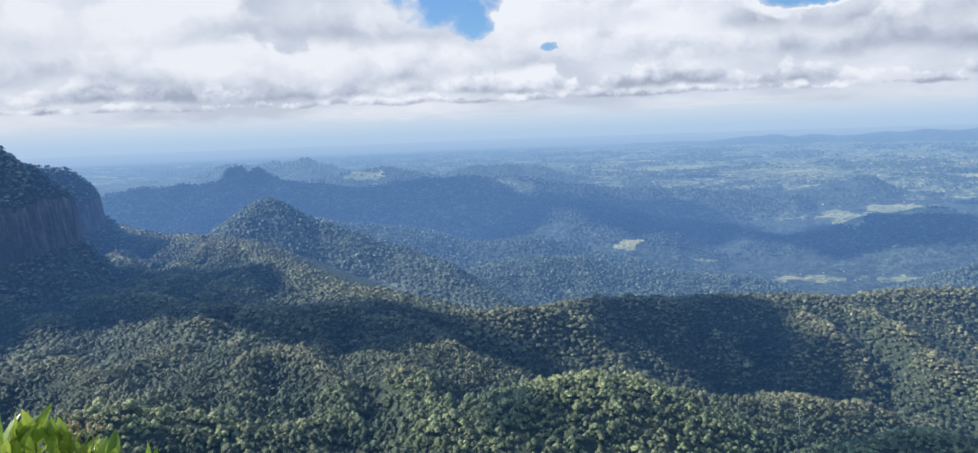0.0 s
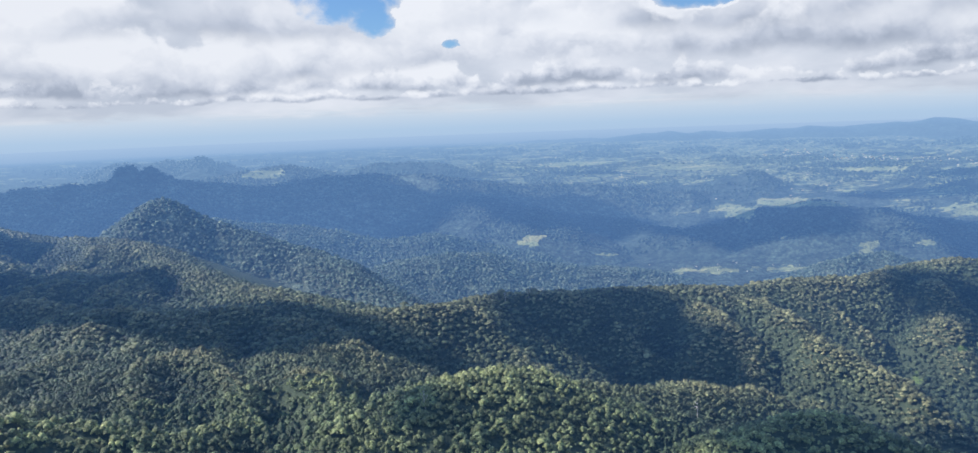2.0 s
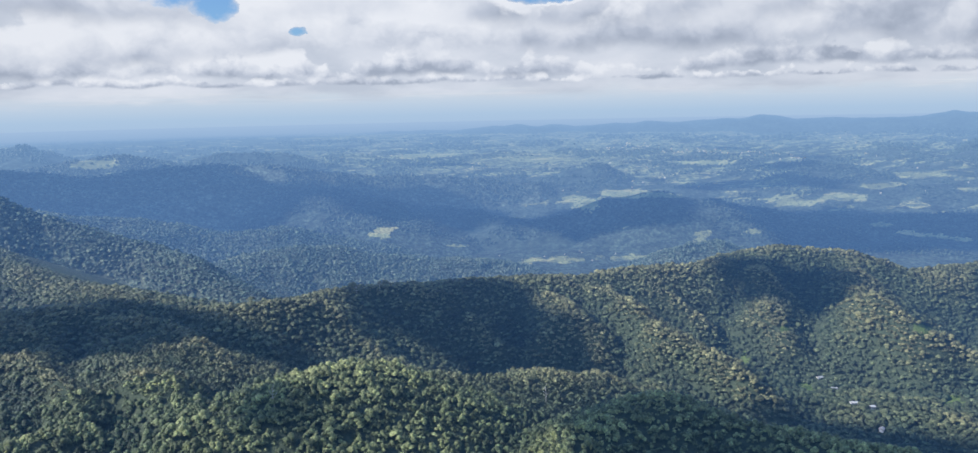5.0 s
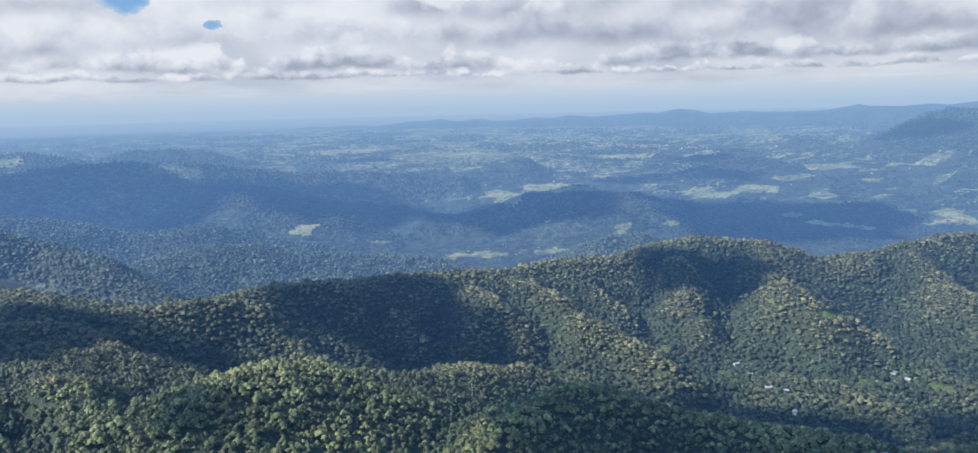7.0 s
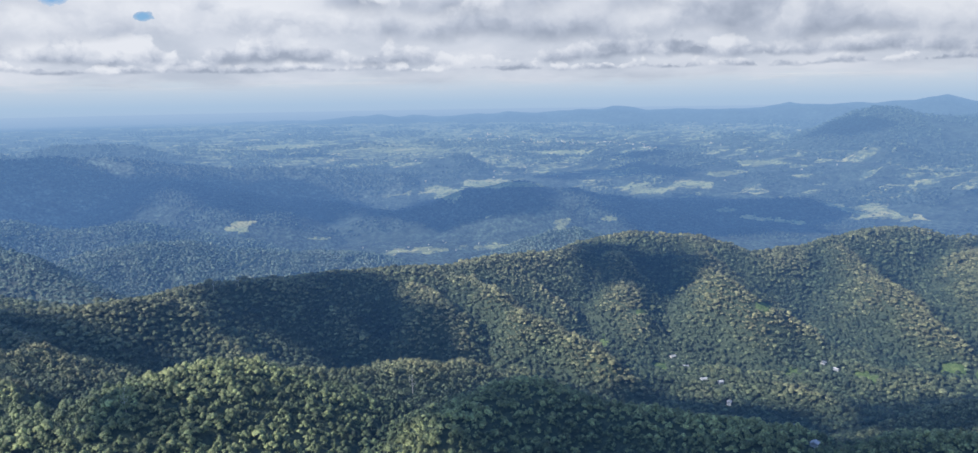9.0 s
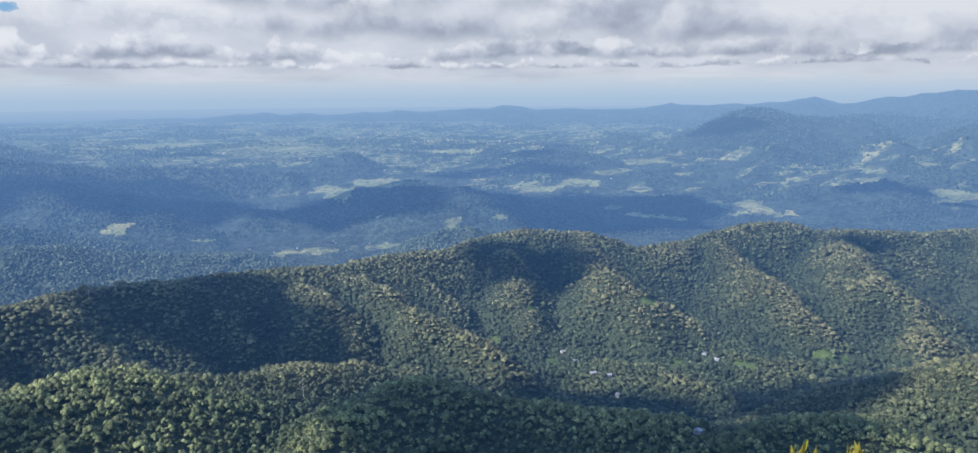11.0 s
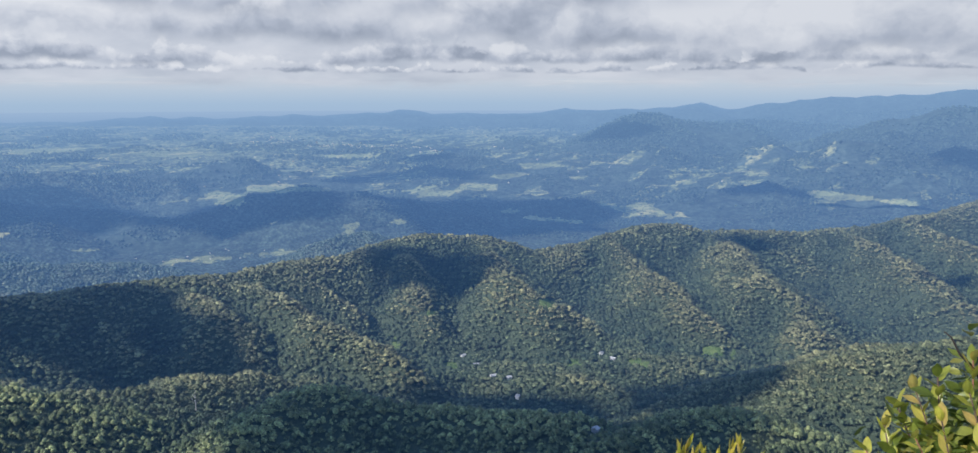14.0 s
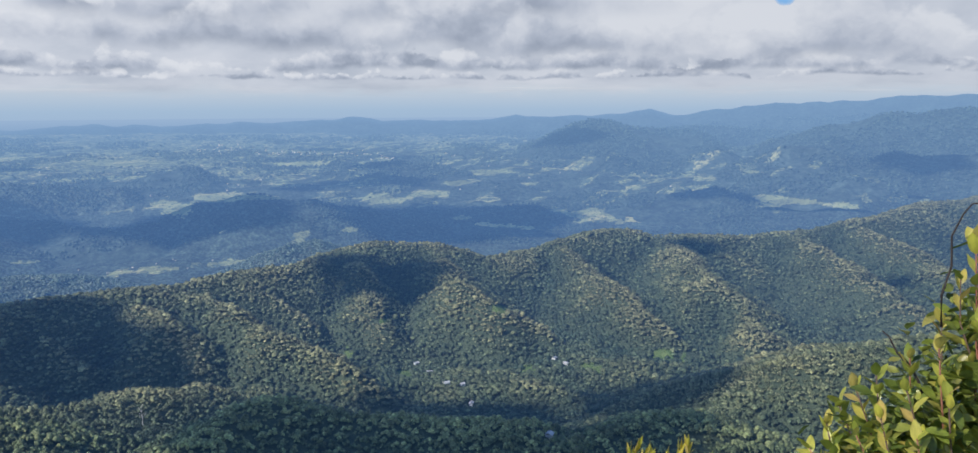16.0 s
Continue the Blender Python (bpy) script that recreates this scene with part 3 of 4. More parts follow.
hill("backdrop_pointed_hill", "forested pointed hill on the edge of the shelf", [(-17, -5.9, 1830), (-15.7, -4.9, 1830), (-15.0, -4.45, 1830), (-14.5, -4.35, 1830), (-13.9, -4.5, 1830), (-12.8, -5.2, 1820), (-11.4, -6.0, 1800), (-9, -7.0, 1740), (-6.1, -7.9, 1680), (-3.7, -9.1, 1600), (-1.2, -10.6, 1500), (1, -11.6, 1430)], 0.8, 22, 330, 8, 3.0, na=300)
hill("backdrop_low_ridge", "low blue-green forested ridge", [(-11.4, -5.9, 2250), (-7.7, -6.3, 2250), (-4, -7.1, 2230), (-1.9, -7.8, 2200), (2.3, -7.7, 2200), (6.1, -8.4, 2180), (9, -9.1, 2150)], 0.38, 24, 260, 7, 4.0, na=300)
hill("backdrop_low_ridge_front", "low rounded blue-green forested ridge", [(-1.6, -10.2, 1830), (0.6, -9.4, 1850), (3.1, -9.0, 1880), (6.1, -9.2, 1900), (9, -9.7, 1920), (13.1, -10.3, 1930), (17, -10.5, 1940)], 0.36, 24, 230, 7, 5.0, na=300)
hill("backdrop_valley_hill", "broad shaded hill rising from the valley floor", [(13, -8.9, 2450), (21.5, -7.5, 2480), (24, -6.6, 2500), (28.1, -6.0, 2520), (30.9, -6.3, 2540), (33.7, -7.0, 2560), (37.5, -7.3, 2580), (41.1, -7.1, 2620), (46.4, -7.0, 2660)], 0.40, 12, 330, 16, 6.0, na=360, nr=110, field=True, folds=1.6)
hill("backdrop_small_cone", "small sunlit conical forested hill", [(28.5, -10.0, 1930), (30, -9.35, 1950), (31.7, -9.15, 1960), (33.7, -9.7, 1980)], 0.42, 16, 160, 4, 7.0)
hill("backdrop_far_range", "far hazy blue mountain range on the horizon", [(7, -1.75, 4780), (10.8, -1.55, 4770), (12.4, -1.35, 4770), (13.6, -1.5, 4770), (17, -1.25, 4760), (22.6, -1.35, 4760), (27.8, -1.25, 4750), (33, -1.15, 4750), (34.4, -0.95, 4740), (35.2, -0.95, 4740), (36.5, -1.1, 4740), (41, -1.05, 4740), (46, -0.85, 4740), (50.3, -0.75, 4740), (54, -0.55, 4740), (57, -0.65, 4740)], 0.35, 10, 700, 15, 8.0, category="mountain", na=420, nr=90)
hill("backdrop_plateau_range", "far flat-topped blue range with a long level crest", [(50, -1.3, 4700), (56, -0.8, 4700), (59, -0.35, 4690), (61.2, -0.1, 4690), (64.6, 0.0, 4690), (67, 0.05, 4690), (69.2, 0.35, 4690), (78, 0.4, 4690)], 0.4, 8, 700, 8, 18.0, category="mountain", na=260, nr=80)
hill("backdrop_blue_mountain", "rounded hazy blue mountain over the plain", [(47.6, -2.5, 4000), (49.2, -1.45, 4000), (50.2, -1.15, 4000), (51.6, -1.15, 4000), (53, -1.6, 4020), (57, -1.9, 4050)], 0.42, 10, 420, 9, 9.0, category="mountain", na=220, nr=80)
hill("backdrop_long_spur", "long hazy blue spur behind the plain", [(54, -1.75, 4250), (58, -1.55, 4250), (61, -1.75, 4250), (64, -2.0, 4200)], 0.4, 10, 420, 12, 19.0, category="mountain", nr=80)
hill("backdrop_peaked_mountain", "peaked hazy blue mountain with wooded spurs", [(62, -2.2, 3900), (65.5, -1.5, 3900), (68.4, -0.85, 3900), (69.8, -0.8, 3900), (72.8, -0.4, 3900), (78, 0.0, 3900)], 0.42, 10, 460, 13, 20.0, category="mountain", na=240, nr=90)
hill("backdrop_dark_cone", "dark-blue conical hill on the plain", [(64.0, -2.7, 3600), (65.4, -2.05, 3600), (66.6, -2.6, 3600)], 0.5, 8, 240, 6, 21.0)
hill("backdrop_dark_hills", "low dark-blue wooded hills with pale cleared slopes", [(48.4, -4.5, 3450), (50.8, -3.35, 3450), (51.6, -3.2, 3450), (53.6, -3.9, 3450), (56, -3.65, 3480), (58.5, -3.2, 3480), (60.2, -3.8, 3480)], 0.4, 10, 340, 12, 11.0, na=280, nr=90, field=True)
hill("backdrop_wooded_massif", "broad wooded hill with paler cleared spurs over the plain", [(59.0, -5.2, 3150), (60.5, -4.0, 3170), (62.4, -2.95, 3200), (64.8, -2.95, 3200), (66.8, -3.5, 3200), (70, -4.2, 3150)], 0.4, 12, 360, 15, 31.0, na=280, nr=100, field=True, folds=1.6)
hill("backdrop_valley_woods", "dark wooded hills on the edge of the valley", [(50.5, -7.3, 2830), (53, -6.3, 2850), (54.6, -5.85, 2870), (58.2, -5.6, 2890), (60, -6.0, 2880), (62.5, -6.7, 2860)], 0.36, 12, 240, 12, 32.0, na=260, nr=80, folds=1.5)
hill("backdrop_blue_cone", "dark-blue rounded foothill of a hazy mountain", [(46.4, -3.1, 3850), (48.0, -2.35, 3850), (49.2, -1.9, 3850), (50.6, -1.85, 3850), (51.8, -2.6, 3850)], 0.42, 10, 260, 8, 33.0)
hill("backdrop_plain_knoll", "wooded knoll standing in the farmed plain", [(19.6, -5.2, 3150), (22.2, -4.2, 3230), (23.6, -3.95, 3250), (25.2, -4.6, 3250), (28.0, -5.0, 3200)], 0.36, 12, 260, 11, 34.0, na=240, folds=1.5)
hill("backdrop_town_rise", "low wooded rise with cleared patches below the town", [(27.8, -4.5, 3450), (30.5, -3.65, 3500), (33, -3.5, 3500), (35.6, -4.3, 3450), (38, -4.6, 3420)], 0.3, 14, 260, 10, 35.0, na=240, field=True)
hill("backdrop_valley_spur", "wooded spur running down to the valley floor", [(9, -6.4, 2640), (12, -6.7, 2600), (15, -7.1, 2540), (18, -7.6, 2460), (21, -8.6, 2360)], 0.36, 12, 260, 13, 36.0, na=240, folds=1.5, mat=FAR_RANGE)
hill("backdrop_near_dark_hill", "dark wooded hill rising from the plain", [(67.0, -3.7, 3200), (68.8, -3.0, 3200), (70.5, -3.3, 3200), (76, -2.9, 3200)], 0.5, 8, 260, 12, 22.0, nr=80)
hill("backdrop_plain_rise", "low wooded rise on the plain", [(33, -4.3, 3300), (36.5, -3.9, 3300), (39.5, -4.1, 3300)], 0.3, 16, 260, 9, 23.0, field=True)
hill("backdrop_coast_hill", "hazy blue hill near the coast", [(-17.1, -2.0, 4100), (-13.6, -1.9, 4100), (-12, -1.75, 4100), (-10.8, -2.1, 4100), (-9.2, -2.7, 4100)], 0.4, 12, 220, 7, 12.0)
hill("backdrop_lit_hill", "hazy hill with pale cleared slopes", [(-11.6, -3.2, 3500), (-9.2, -2.75, 3500), (-6.7, -2.5, 3500), (-4.2, -3.1, 3500), (-1.7, -3.6, 3500)], 0.4, 14, 240, 7, 13.0, field=True)
hill("backdrop_wooded_hill", "hazy wooded hill on the plain", [(-2.1, -3.0, 3700), (-0.4, -2.6, 3700), (2.9, -2.85, 3700), (6.2, -3.6, 3650), (9.1, -4.1, 3600)], 0.4, 14, 240, 7, 14.0)


def cliffs(drop, az_lo, el_lo, band=7.0):
    """Cuts a rock wall into a mountain's flank below the line of sight el_lo."""
    def shape(x, y, z):
        r = np.hypot(x, y)
        line = H0 + r * np.tan(np.radians(el_lo)) + fbm(x, y, 120, 3, 4.0) * 10
        flute = fbm(x, y, 85, 4, 9.0) * 26
        t = np.clip((line - z + flute) / band, 0, 1)
        return z - drop * t * t * (3 - 2 * t)
    return shape


hill("backdrop_cliff_mountain", "steep forested mountain with a grey cliff face", [(-44, 5.0, 1420), (-33, 1.6, 1420), (-29.6, -0.4, 1420), (-28.3, -1.35, 1430), (-26.9, -2.5, 1440), (-26.0, -3.5, 1450)], 1.25, 10, 360, 6, 10.0, category="mountain", na=200, nr=110, folds=0.0, shape=cliffs(62, 0, -3.4), mat=MOUNTAIN)
hill("backdrop_cliff_shoulder", "sunlit forested shoulder ending in a grey cliff", [(-31, -1.2, 1820), (-27.3, -1.6, 1820), (-26.1, -1.8, 1820), (-24.8, -3.0, 1830), (-24.1, -4.0, 1830)], 1.1, 10, 300, 5, 15.0, category="mountain", na=150, nr=90, folds=0.0, shape=cliffs(45, 0, -3.5), mat=MOUNTAIN)

# ---------- the forest ----------
def ico(level):
    bm = bmesh.new()
    bmesh.ops.create_icosphere(bm, subdivisions=level, radius=1.0)
    v = np.array([p.co[:] for p in bm.verts])
    f = np.array([[q.index for q in p.verts] for p in bm.faces])
    bm.free()
    return v, f


def crown(kind, rnd):
    """A tree crown of leafy lobes heaped into a dome, about 1 in radius, open underneath."""
    lobes = []
    ring, grain = {"near": (3, 1), "mid": (3, 0), "far": (0, 0)}[kind]
    for i in range(ring):
        a = i * 6.2832 / ring + rnd.uniform(-0.5, 0.5)
        q = rnd.uniform(0.45, 0.72)
        lobes.append(((q * math.cos(a), q * math.sin(a), rnd.uniform(-0.15, 0.12)), rnd.uniform(0.34, 0.50)))
    lobes.append(((rnd.uniform(-0.25, 0.25), rnd.uniform(-0.25, 0.25), rnd.uniform(0.18, 0.36)), rnd.uniform(0.42, 0.58) if ring else 0.95))
    out_v, out_f, n = [], [], 0
    for c, s in lobes:
        v, f = ico(grain)
        q = Euler((rnd.uniform(0, 3), rnd.uniform(0, 3), rnd.uniform(0, 3))).to_matrix()
        v = np.array([(q @ Vector(p))[:] for p in v])
        v = v * np.array([[rnd.uniform(0.84, 1.16)] for p in v]) * s * np.array([1, 1, 0.92]) + np.array(c)
        f = f[v[f][:, :, 2].mean(1) > c[2] - (0.12 if grain else 0.02) * s]
        used = np.unique(f)
        back = np.zeros(len(v), int)
        back[used] = np.arange(len(used))
        out_v.append(v[used])
        out_f.append(back[f] + n)
        n += len(used)
    return np.concatenate(out_v), np.concatenate(out_f)


WOODED = ["backdrop_pointed_hill", "backdrop_low_ridge", "backdrop_low_ridge_front", "backdrop_cliff_mountain", "backdrop_cliff_shoulder", "backdrop_small_cone"]


def surface(x, y, names=WOODED):
    """The ground with the nearer hills on it."""
    z = land(x, y)
    r, az = np.hypot(x, y), np.degrees(np.arctan2(x, y))
    for n in names:
        height, a0, a1, r0, r1 = HEIGHTS[n]
        k = (az > a0) & (az < a1) & (r > r0) & (r < r1)
        if k.any():
            z[k] = np.maximum(z[k], height(x[k], y[k]))
    return z


def sight(az_min, az_max, r_max):
    """The lowest angle from the lookout that clears the land in front, on a polar table."""
    az = np.linspace(az_min, az_max, 600)
    rr = np.arange(300, r_max + 10, 10.0)
    A, B = np.meshgrid(np.radians(az), rr, indexing="ij")
    el = (surface(B * np.sin(A), B * np.cos(A)) - H0) / B
    return az, rr, np.maximum.accumulate(el, 1)


AZT, RT, ELT = sight(-36, 78, 2400)


HOUSES = [(39.2, -17.9), (40.4, -18.6), (41.5, -18.7), (47.9, -17.0), (48.7, -17.3), (42.1, -20.0), (46.3, -21.0), (47.6, -21.9), (38.3, -17.3)]


def below(az, el):
    """Where the line of sight (az, el) meets the ground."""
    rr = np.arange(440.0, 2300.0, 2.0)
    x, y = rr * math.sin(radians(az)), rr * math.cos(radians(az))
    hit = np.nonzero(land(x, y) + 3 > H0 + rr * math.tan(radians(el)))[0]
    i = hit[0] if len(hit) else len(rr) // 3
    return x[i], y[i], rr[i]


YARDS = [below(*h) for h in HOUSES]


def woods(name, label, kind, r0, r1, step, size, mat, seed, on_hills=False, height=(0.8, 1.2)):
    rs = np.random.RandomState(seed)
    rnd = random.Random(seed)
    x, y = np.meshgrid(np.arange(-1500, 2350, step), np.arange(100, 2350, step))
    x, y = x.ravel() + rs.uniform(-0.8, 0.8, x.size) * step, y.ravel() + rs.uniform(-0.8, 0.8, x.size) * step
    r, az = np.hypot(x, y), np.degrees(np.arctan2(x, y))
    k = (r > r0) & (r <= r1) & (az > -34) & (az < 76)
    if on_hills:
        k &= az < 36
    x, y, r, az = x[k], y[k], r[k], az[k]
    g, top = land(x, y), surface(x, y)
    hilly = top > g + 0.5
    z = np.where(hilly, top, g) if on_hills else g
    rad = size * (0.45 + 1.25 * rs.beta(1.25, 2.4, len(x)) + 0.25 * fbm(x, y, 60, 2, 5.0))
    rad = rad * np.where(rs.uniform(0, 1, len(x)) < 0.05, 1.4, 1.0)
    z = z + rs.uniform(-1.0, 1.5, len(x)) * size / (2.6 if kind == "near" else 3.4)
    bare = (hilly != on_hills) | (cleared(x, y, g) > 1.0)
    for hx, hy, hr in YARDS:
        along = (x * hx + y * hy) / hr - hr
        aside = (x * hy - y * hx) / hr
        bare |= (np.abs(aside) < 6) & (along > -16) & (along < 6)
    if on_hills:
        e = 4.0
        steep = np.hypot(surface(x + e, y) - surface(x - e, y), surface(x, y + e) - surface(x, y - e)) / (2 * e)
        bare |= steep > 1.3
    else:
        bare |= r > np.interp(az, SHELF_AZ, SHELF_R) + 190
    i = np.clip(((az + 36) / 114 * 599).round().astype(int), 0, 599)
    j = np.clip(((r - 25 - 300) / 10).astype(int), 0, ELT.shape[1] - 1)
    k = ((z + 8 - H0) / r > ELT[i, j] - 0.002) & ~bare
    x, y, z, rad = x[k], y[k], z[k], rad[k]
    # dry ridges paler, wet gullies darker: partly the relief's shade put into colour
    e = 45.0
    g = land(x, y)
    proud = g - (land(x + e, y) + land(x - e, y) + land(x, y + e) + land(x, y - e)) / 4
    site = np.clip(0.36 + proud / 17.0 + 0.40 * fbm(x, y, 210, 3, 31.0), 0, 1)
    forms = [crown(kind, rnd) for q in range(9)]
    pick = rs.randint(0, 9, len(x))
    V, F, S, K, n = [], [], [], [], 0
    kinds = np.clip(rs.beta(0.9, 1.6, len(x)) + 0.35 * fbm(x, y, 28, 2, 12.0), 0, 1)
    for q, (v, f) in enumerate(forms):
        m = np.where(pick == q)[0]
        turn = rs.uniform(0, 6.283, len(m))
        c, s = np.cos(turn)[:, None], np.sin(turn)[:, None]
        w = rad[m][:, None]
        tall = w * rs.uniform(*height, len(m))[:, None]
        X = (v[None, :, 0] * c - v[None, :, 1] * s) * w + x[m][:, None]
        Y = (v[None, :, 0] * s + v[None, :, 1] * c) * w + y[m][:, None]
        Z = v[None, :, 2] * tall + z[m][:, None] + w * 0.55
        V.append(np.stack([X, Y, Z], 2).reshape(-1, 3))
        F.append((f[None] + (np.arange(len(m)) * len(v))[:, None, None] + n).reshape(-1, 3))
        S.append(np.repeat(site[m], len(v)))
        K.append(np.repeat(kinds[m], len(v)))
        n += len(m) * len(v)
    me = mesh_from(name, np.concatenate(V), np.concatenate(F), mat)
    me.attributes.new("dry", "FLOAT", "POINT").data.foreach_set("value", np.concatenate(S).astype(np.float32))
    me.attributes.new("tone", "FLOAT", "POINT").data.foreach_set("value", np.concatenate(K).astype(np.float32))
    return tagged(new(name, me), label, "forest", kind="stuff")


woods("rainforest", "dense subtropical rainforest canopy on the slope below the lookout", "near", 330, 690, 4.6, 3.4, LEAF_NEAR, 1, height=(0.9, 1.35))
woods("ridge_forest", "dense forest canopy on the ridges", "mid", 690, 860, 4.2, 3.2, LEAF_MID, 2, height=(0.75, 1.1))
woods("gum_forest", "grey-green gum forest canopy on the farther ridges", "far", 860, 2150, 3.9, 2.75, LEAF_MID, 3, height=(0.6, 0.95))
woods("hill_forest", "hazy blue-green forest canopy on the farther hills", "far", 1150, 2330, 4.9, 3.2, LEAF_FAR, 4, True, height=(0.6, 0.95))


def far_woods(name, label, az0, az1, r0, r1, seed, mat):
    """Woods, copses and lines of trees on the valley hills and over the plain."""
    rs, rnd = np.random.RandomState(seed), random.Random(seed)
    names = [n for n, (h, a, b, p, q) in HEIGHTS.items() if q > r0 and p < r1 and n not in WOODED]
    ta, tr = np.linspace(az0, az1, 300), np.arange(r0 - 600, r1, 25.0)
    A, B = np.meshgrid(np.radians(ta), tr, indexing="ij")
    clear = np.maximum.accumulate((surface((B * np.sin(A)).ravel(), (B * np.cos(A)).ravel(), names + WOODED).reshape(A.shape) - H0) / B, 1)
    A, B = np.meshgrid(np.arange(az0, az1, 0.2), np.arange(r0, r1, 13.0), indexing="ij")
    az, r = (A + rs.uniform(-0.1, 0.1, A.shape)).ravel(), (B + rs.uniform(-6.5, 6.5, B.shape)).ravel()
    x, y = r * np.sin(np.radians(az)), r * np.cos(np.radians(az))
    g, z = land(x, y), surface(x, y, names)
    i = np.clip(((az - az0) / (az1 - az0) * 299).round().astype(int), 0, 299)
    j = np.clip(((r - 40 - tr[0]) / 25).astype(int), 0, len(tr) - 1)
    open_land = cleared(x, y, z)
    hilly = z > g + 3
    copse = fbm(x, y, 150, 4, 15.0) + 0.25 * hilly
    lines = np.minimum(np.abs(fbm(x, y, 190, 2, 71.0)), np.abs(fbm(x, y, 240, 2, 83.0)))
    k = ((z + 6 - H0) / r > clear[i, j] - 0.001) & ((copse > np.where(hilly | (r < 2700), 0.0, 0.14)) | (lines < 0.02)) & ((open_land < 1.0) | (rs.uniform(0, 1, len(x)) < 0.05)) & ((r < 2700) | hilly | (rs.uniform(0, 1, len(x)) < 0.75))
    x, y, z, r = x[k], y[k], z[k], r[k]
    rad = r * 0.00155 * rs.uniform(0.6, 1.5, len(x))
    V, F, K, n = [], [], [], 0
    pick = rs.randint(0, 5, len(x))
    for q in range(5):
        v, f = crown("far", rnd)
        m = np.where(pick == q)[0]
        w, turn = rad[m][:, None], rs.uniform(0, 6.283, len(m))
        c, s = np.cos(turn)[:, None], np.sin(turn)[:, None]
        V.append(np.stack([(v[None, :, 0] * c - v[None, :, 1] * s) * w + x[m][:, None], (v[None, :, 0] * s + v[None, :, 1] * c) * w + y[m][:, None],
                           v[None, :, 2] * w * 0.8 + z[m][:, None] + w * 0.2], 2).reshape(-1, 3))
        F.append((f[None] + (np.arange(len(m)) * len(v))[:, None, None] + n).reshape(-1, 3))
        K.append(np.repeat(rs.uniform(0, 0.7, len(m)), len(v)))
        n += len(m) * len(v)
    me = mesh_from(name, np.concatenate(V), np.concatenate(F), mat)
    me.attributes.new("dry", "FLOAT", "POINT").data.foreach_set("value", np.full(n, 0.3, np.float32))
    me.attributes.new("tone", "FLOAT", "POINT").data.foreach_set("value", np.concatenate(K).astype(np.float32))
    return tagged(new(name, me), label, "forest", kind="stuff")


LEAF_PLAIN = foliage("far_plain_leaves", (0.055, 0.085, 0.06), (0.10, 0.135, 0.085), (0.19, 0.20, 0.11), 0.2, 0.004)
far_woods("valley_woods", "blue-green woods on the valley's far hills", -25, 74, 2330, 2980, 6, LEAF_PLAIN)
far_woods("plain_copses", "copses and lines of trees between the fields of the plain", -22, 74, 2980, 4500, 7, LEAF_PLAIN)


# ---------- clouds overhead, out of view, added for their shade ---
def cloud_stuff():
    m, T = material("cloud")
    pos = T.n("ShaderNodeNewGeometry").outputs["Position"]
    b = T.n("ShaderNodeBsdfPrincipled", None, Base_Color=T.ramp(T.noise(pos, 0.01, 5.0), [(0.3, grey(0.8)), (0.7, grey(0.95))]), Roughness=1.0)
    return finish(m, T, b.outputs[0])


CLOUD = cloud_stuff()


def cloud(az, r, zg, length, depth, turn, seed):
    """An unseen flat-based cumulus, added so that its shade falls near (az, r) on land of height zg."""
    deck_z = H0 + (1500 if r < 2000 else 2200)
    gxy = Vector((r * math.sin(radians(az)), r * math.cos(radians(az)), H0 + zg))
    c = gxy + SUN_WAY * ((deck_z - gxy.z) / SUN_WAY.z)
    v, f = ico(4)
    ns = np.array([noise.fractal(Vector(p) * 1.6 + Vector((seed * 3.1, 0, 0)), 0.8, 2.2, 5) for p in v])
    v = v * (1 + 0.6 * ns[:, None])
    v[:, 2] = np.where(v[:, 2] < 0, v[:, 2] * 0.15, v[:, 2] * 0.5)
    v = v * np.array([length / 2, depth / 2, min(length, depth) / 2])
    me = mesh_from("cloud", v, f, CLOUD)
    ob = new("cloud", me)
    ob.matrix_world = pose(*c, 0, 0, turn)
    return tagged(ob, "white flat-based cumulus cloud out of view, added to shade the land", "cloud", "broken cloud deck", "structure")


# each set by where its shade should fall, some only to darken hills
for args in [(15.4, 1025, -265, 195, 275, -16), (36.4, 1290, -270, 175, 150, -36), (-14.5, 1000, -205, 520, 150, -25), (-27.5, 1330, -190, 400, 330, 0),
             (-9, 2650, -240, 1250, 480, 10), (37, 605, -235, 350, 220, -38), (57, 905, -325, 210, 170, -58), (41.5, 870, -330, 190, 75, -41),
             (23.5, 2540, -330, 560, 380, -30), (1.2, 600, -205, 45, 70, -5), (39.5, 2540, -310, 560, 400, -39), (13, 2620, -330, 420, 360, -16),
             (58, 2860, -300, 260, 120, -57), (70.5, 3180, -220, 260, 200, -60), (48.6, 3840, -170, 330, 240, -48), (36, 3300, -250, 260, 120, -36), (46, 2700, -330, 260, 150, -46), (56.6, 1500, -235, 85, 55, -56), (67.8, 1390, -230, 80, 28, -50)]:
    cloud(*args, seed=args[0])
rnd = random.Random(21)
for k in range(14):     # smaller unseen clouds, added to shade the plain in patches
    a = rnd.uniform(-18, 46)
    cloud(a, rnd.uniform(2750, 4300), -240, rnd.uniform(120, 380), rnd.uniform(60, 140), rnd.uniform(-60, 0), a)


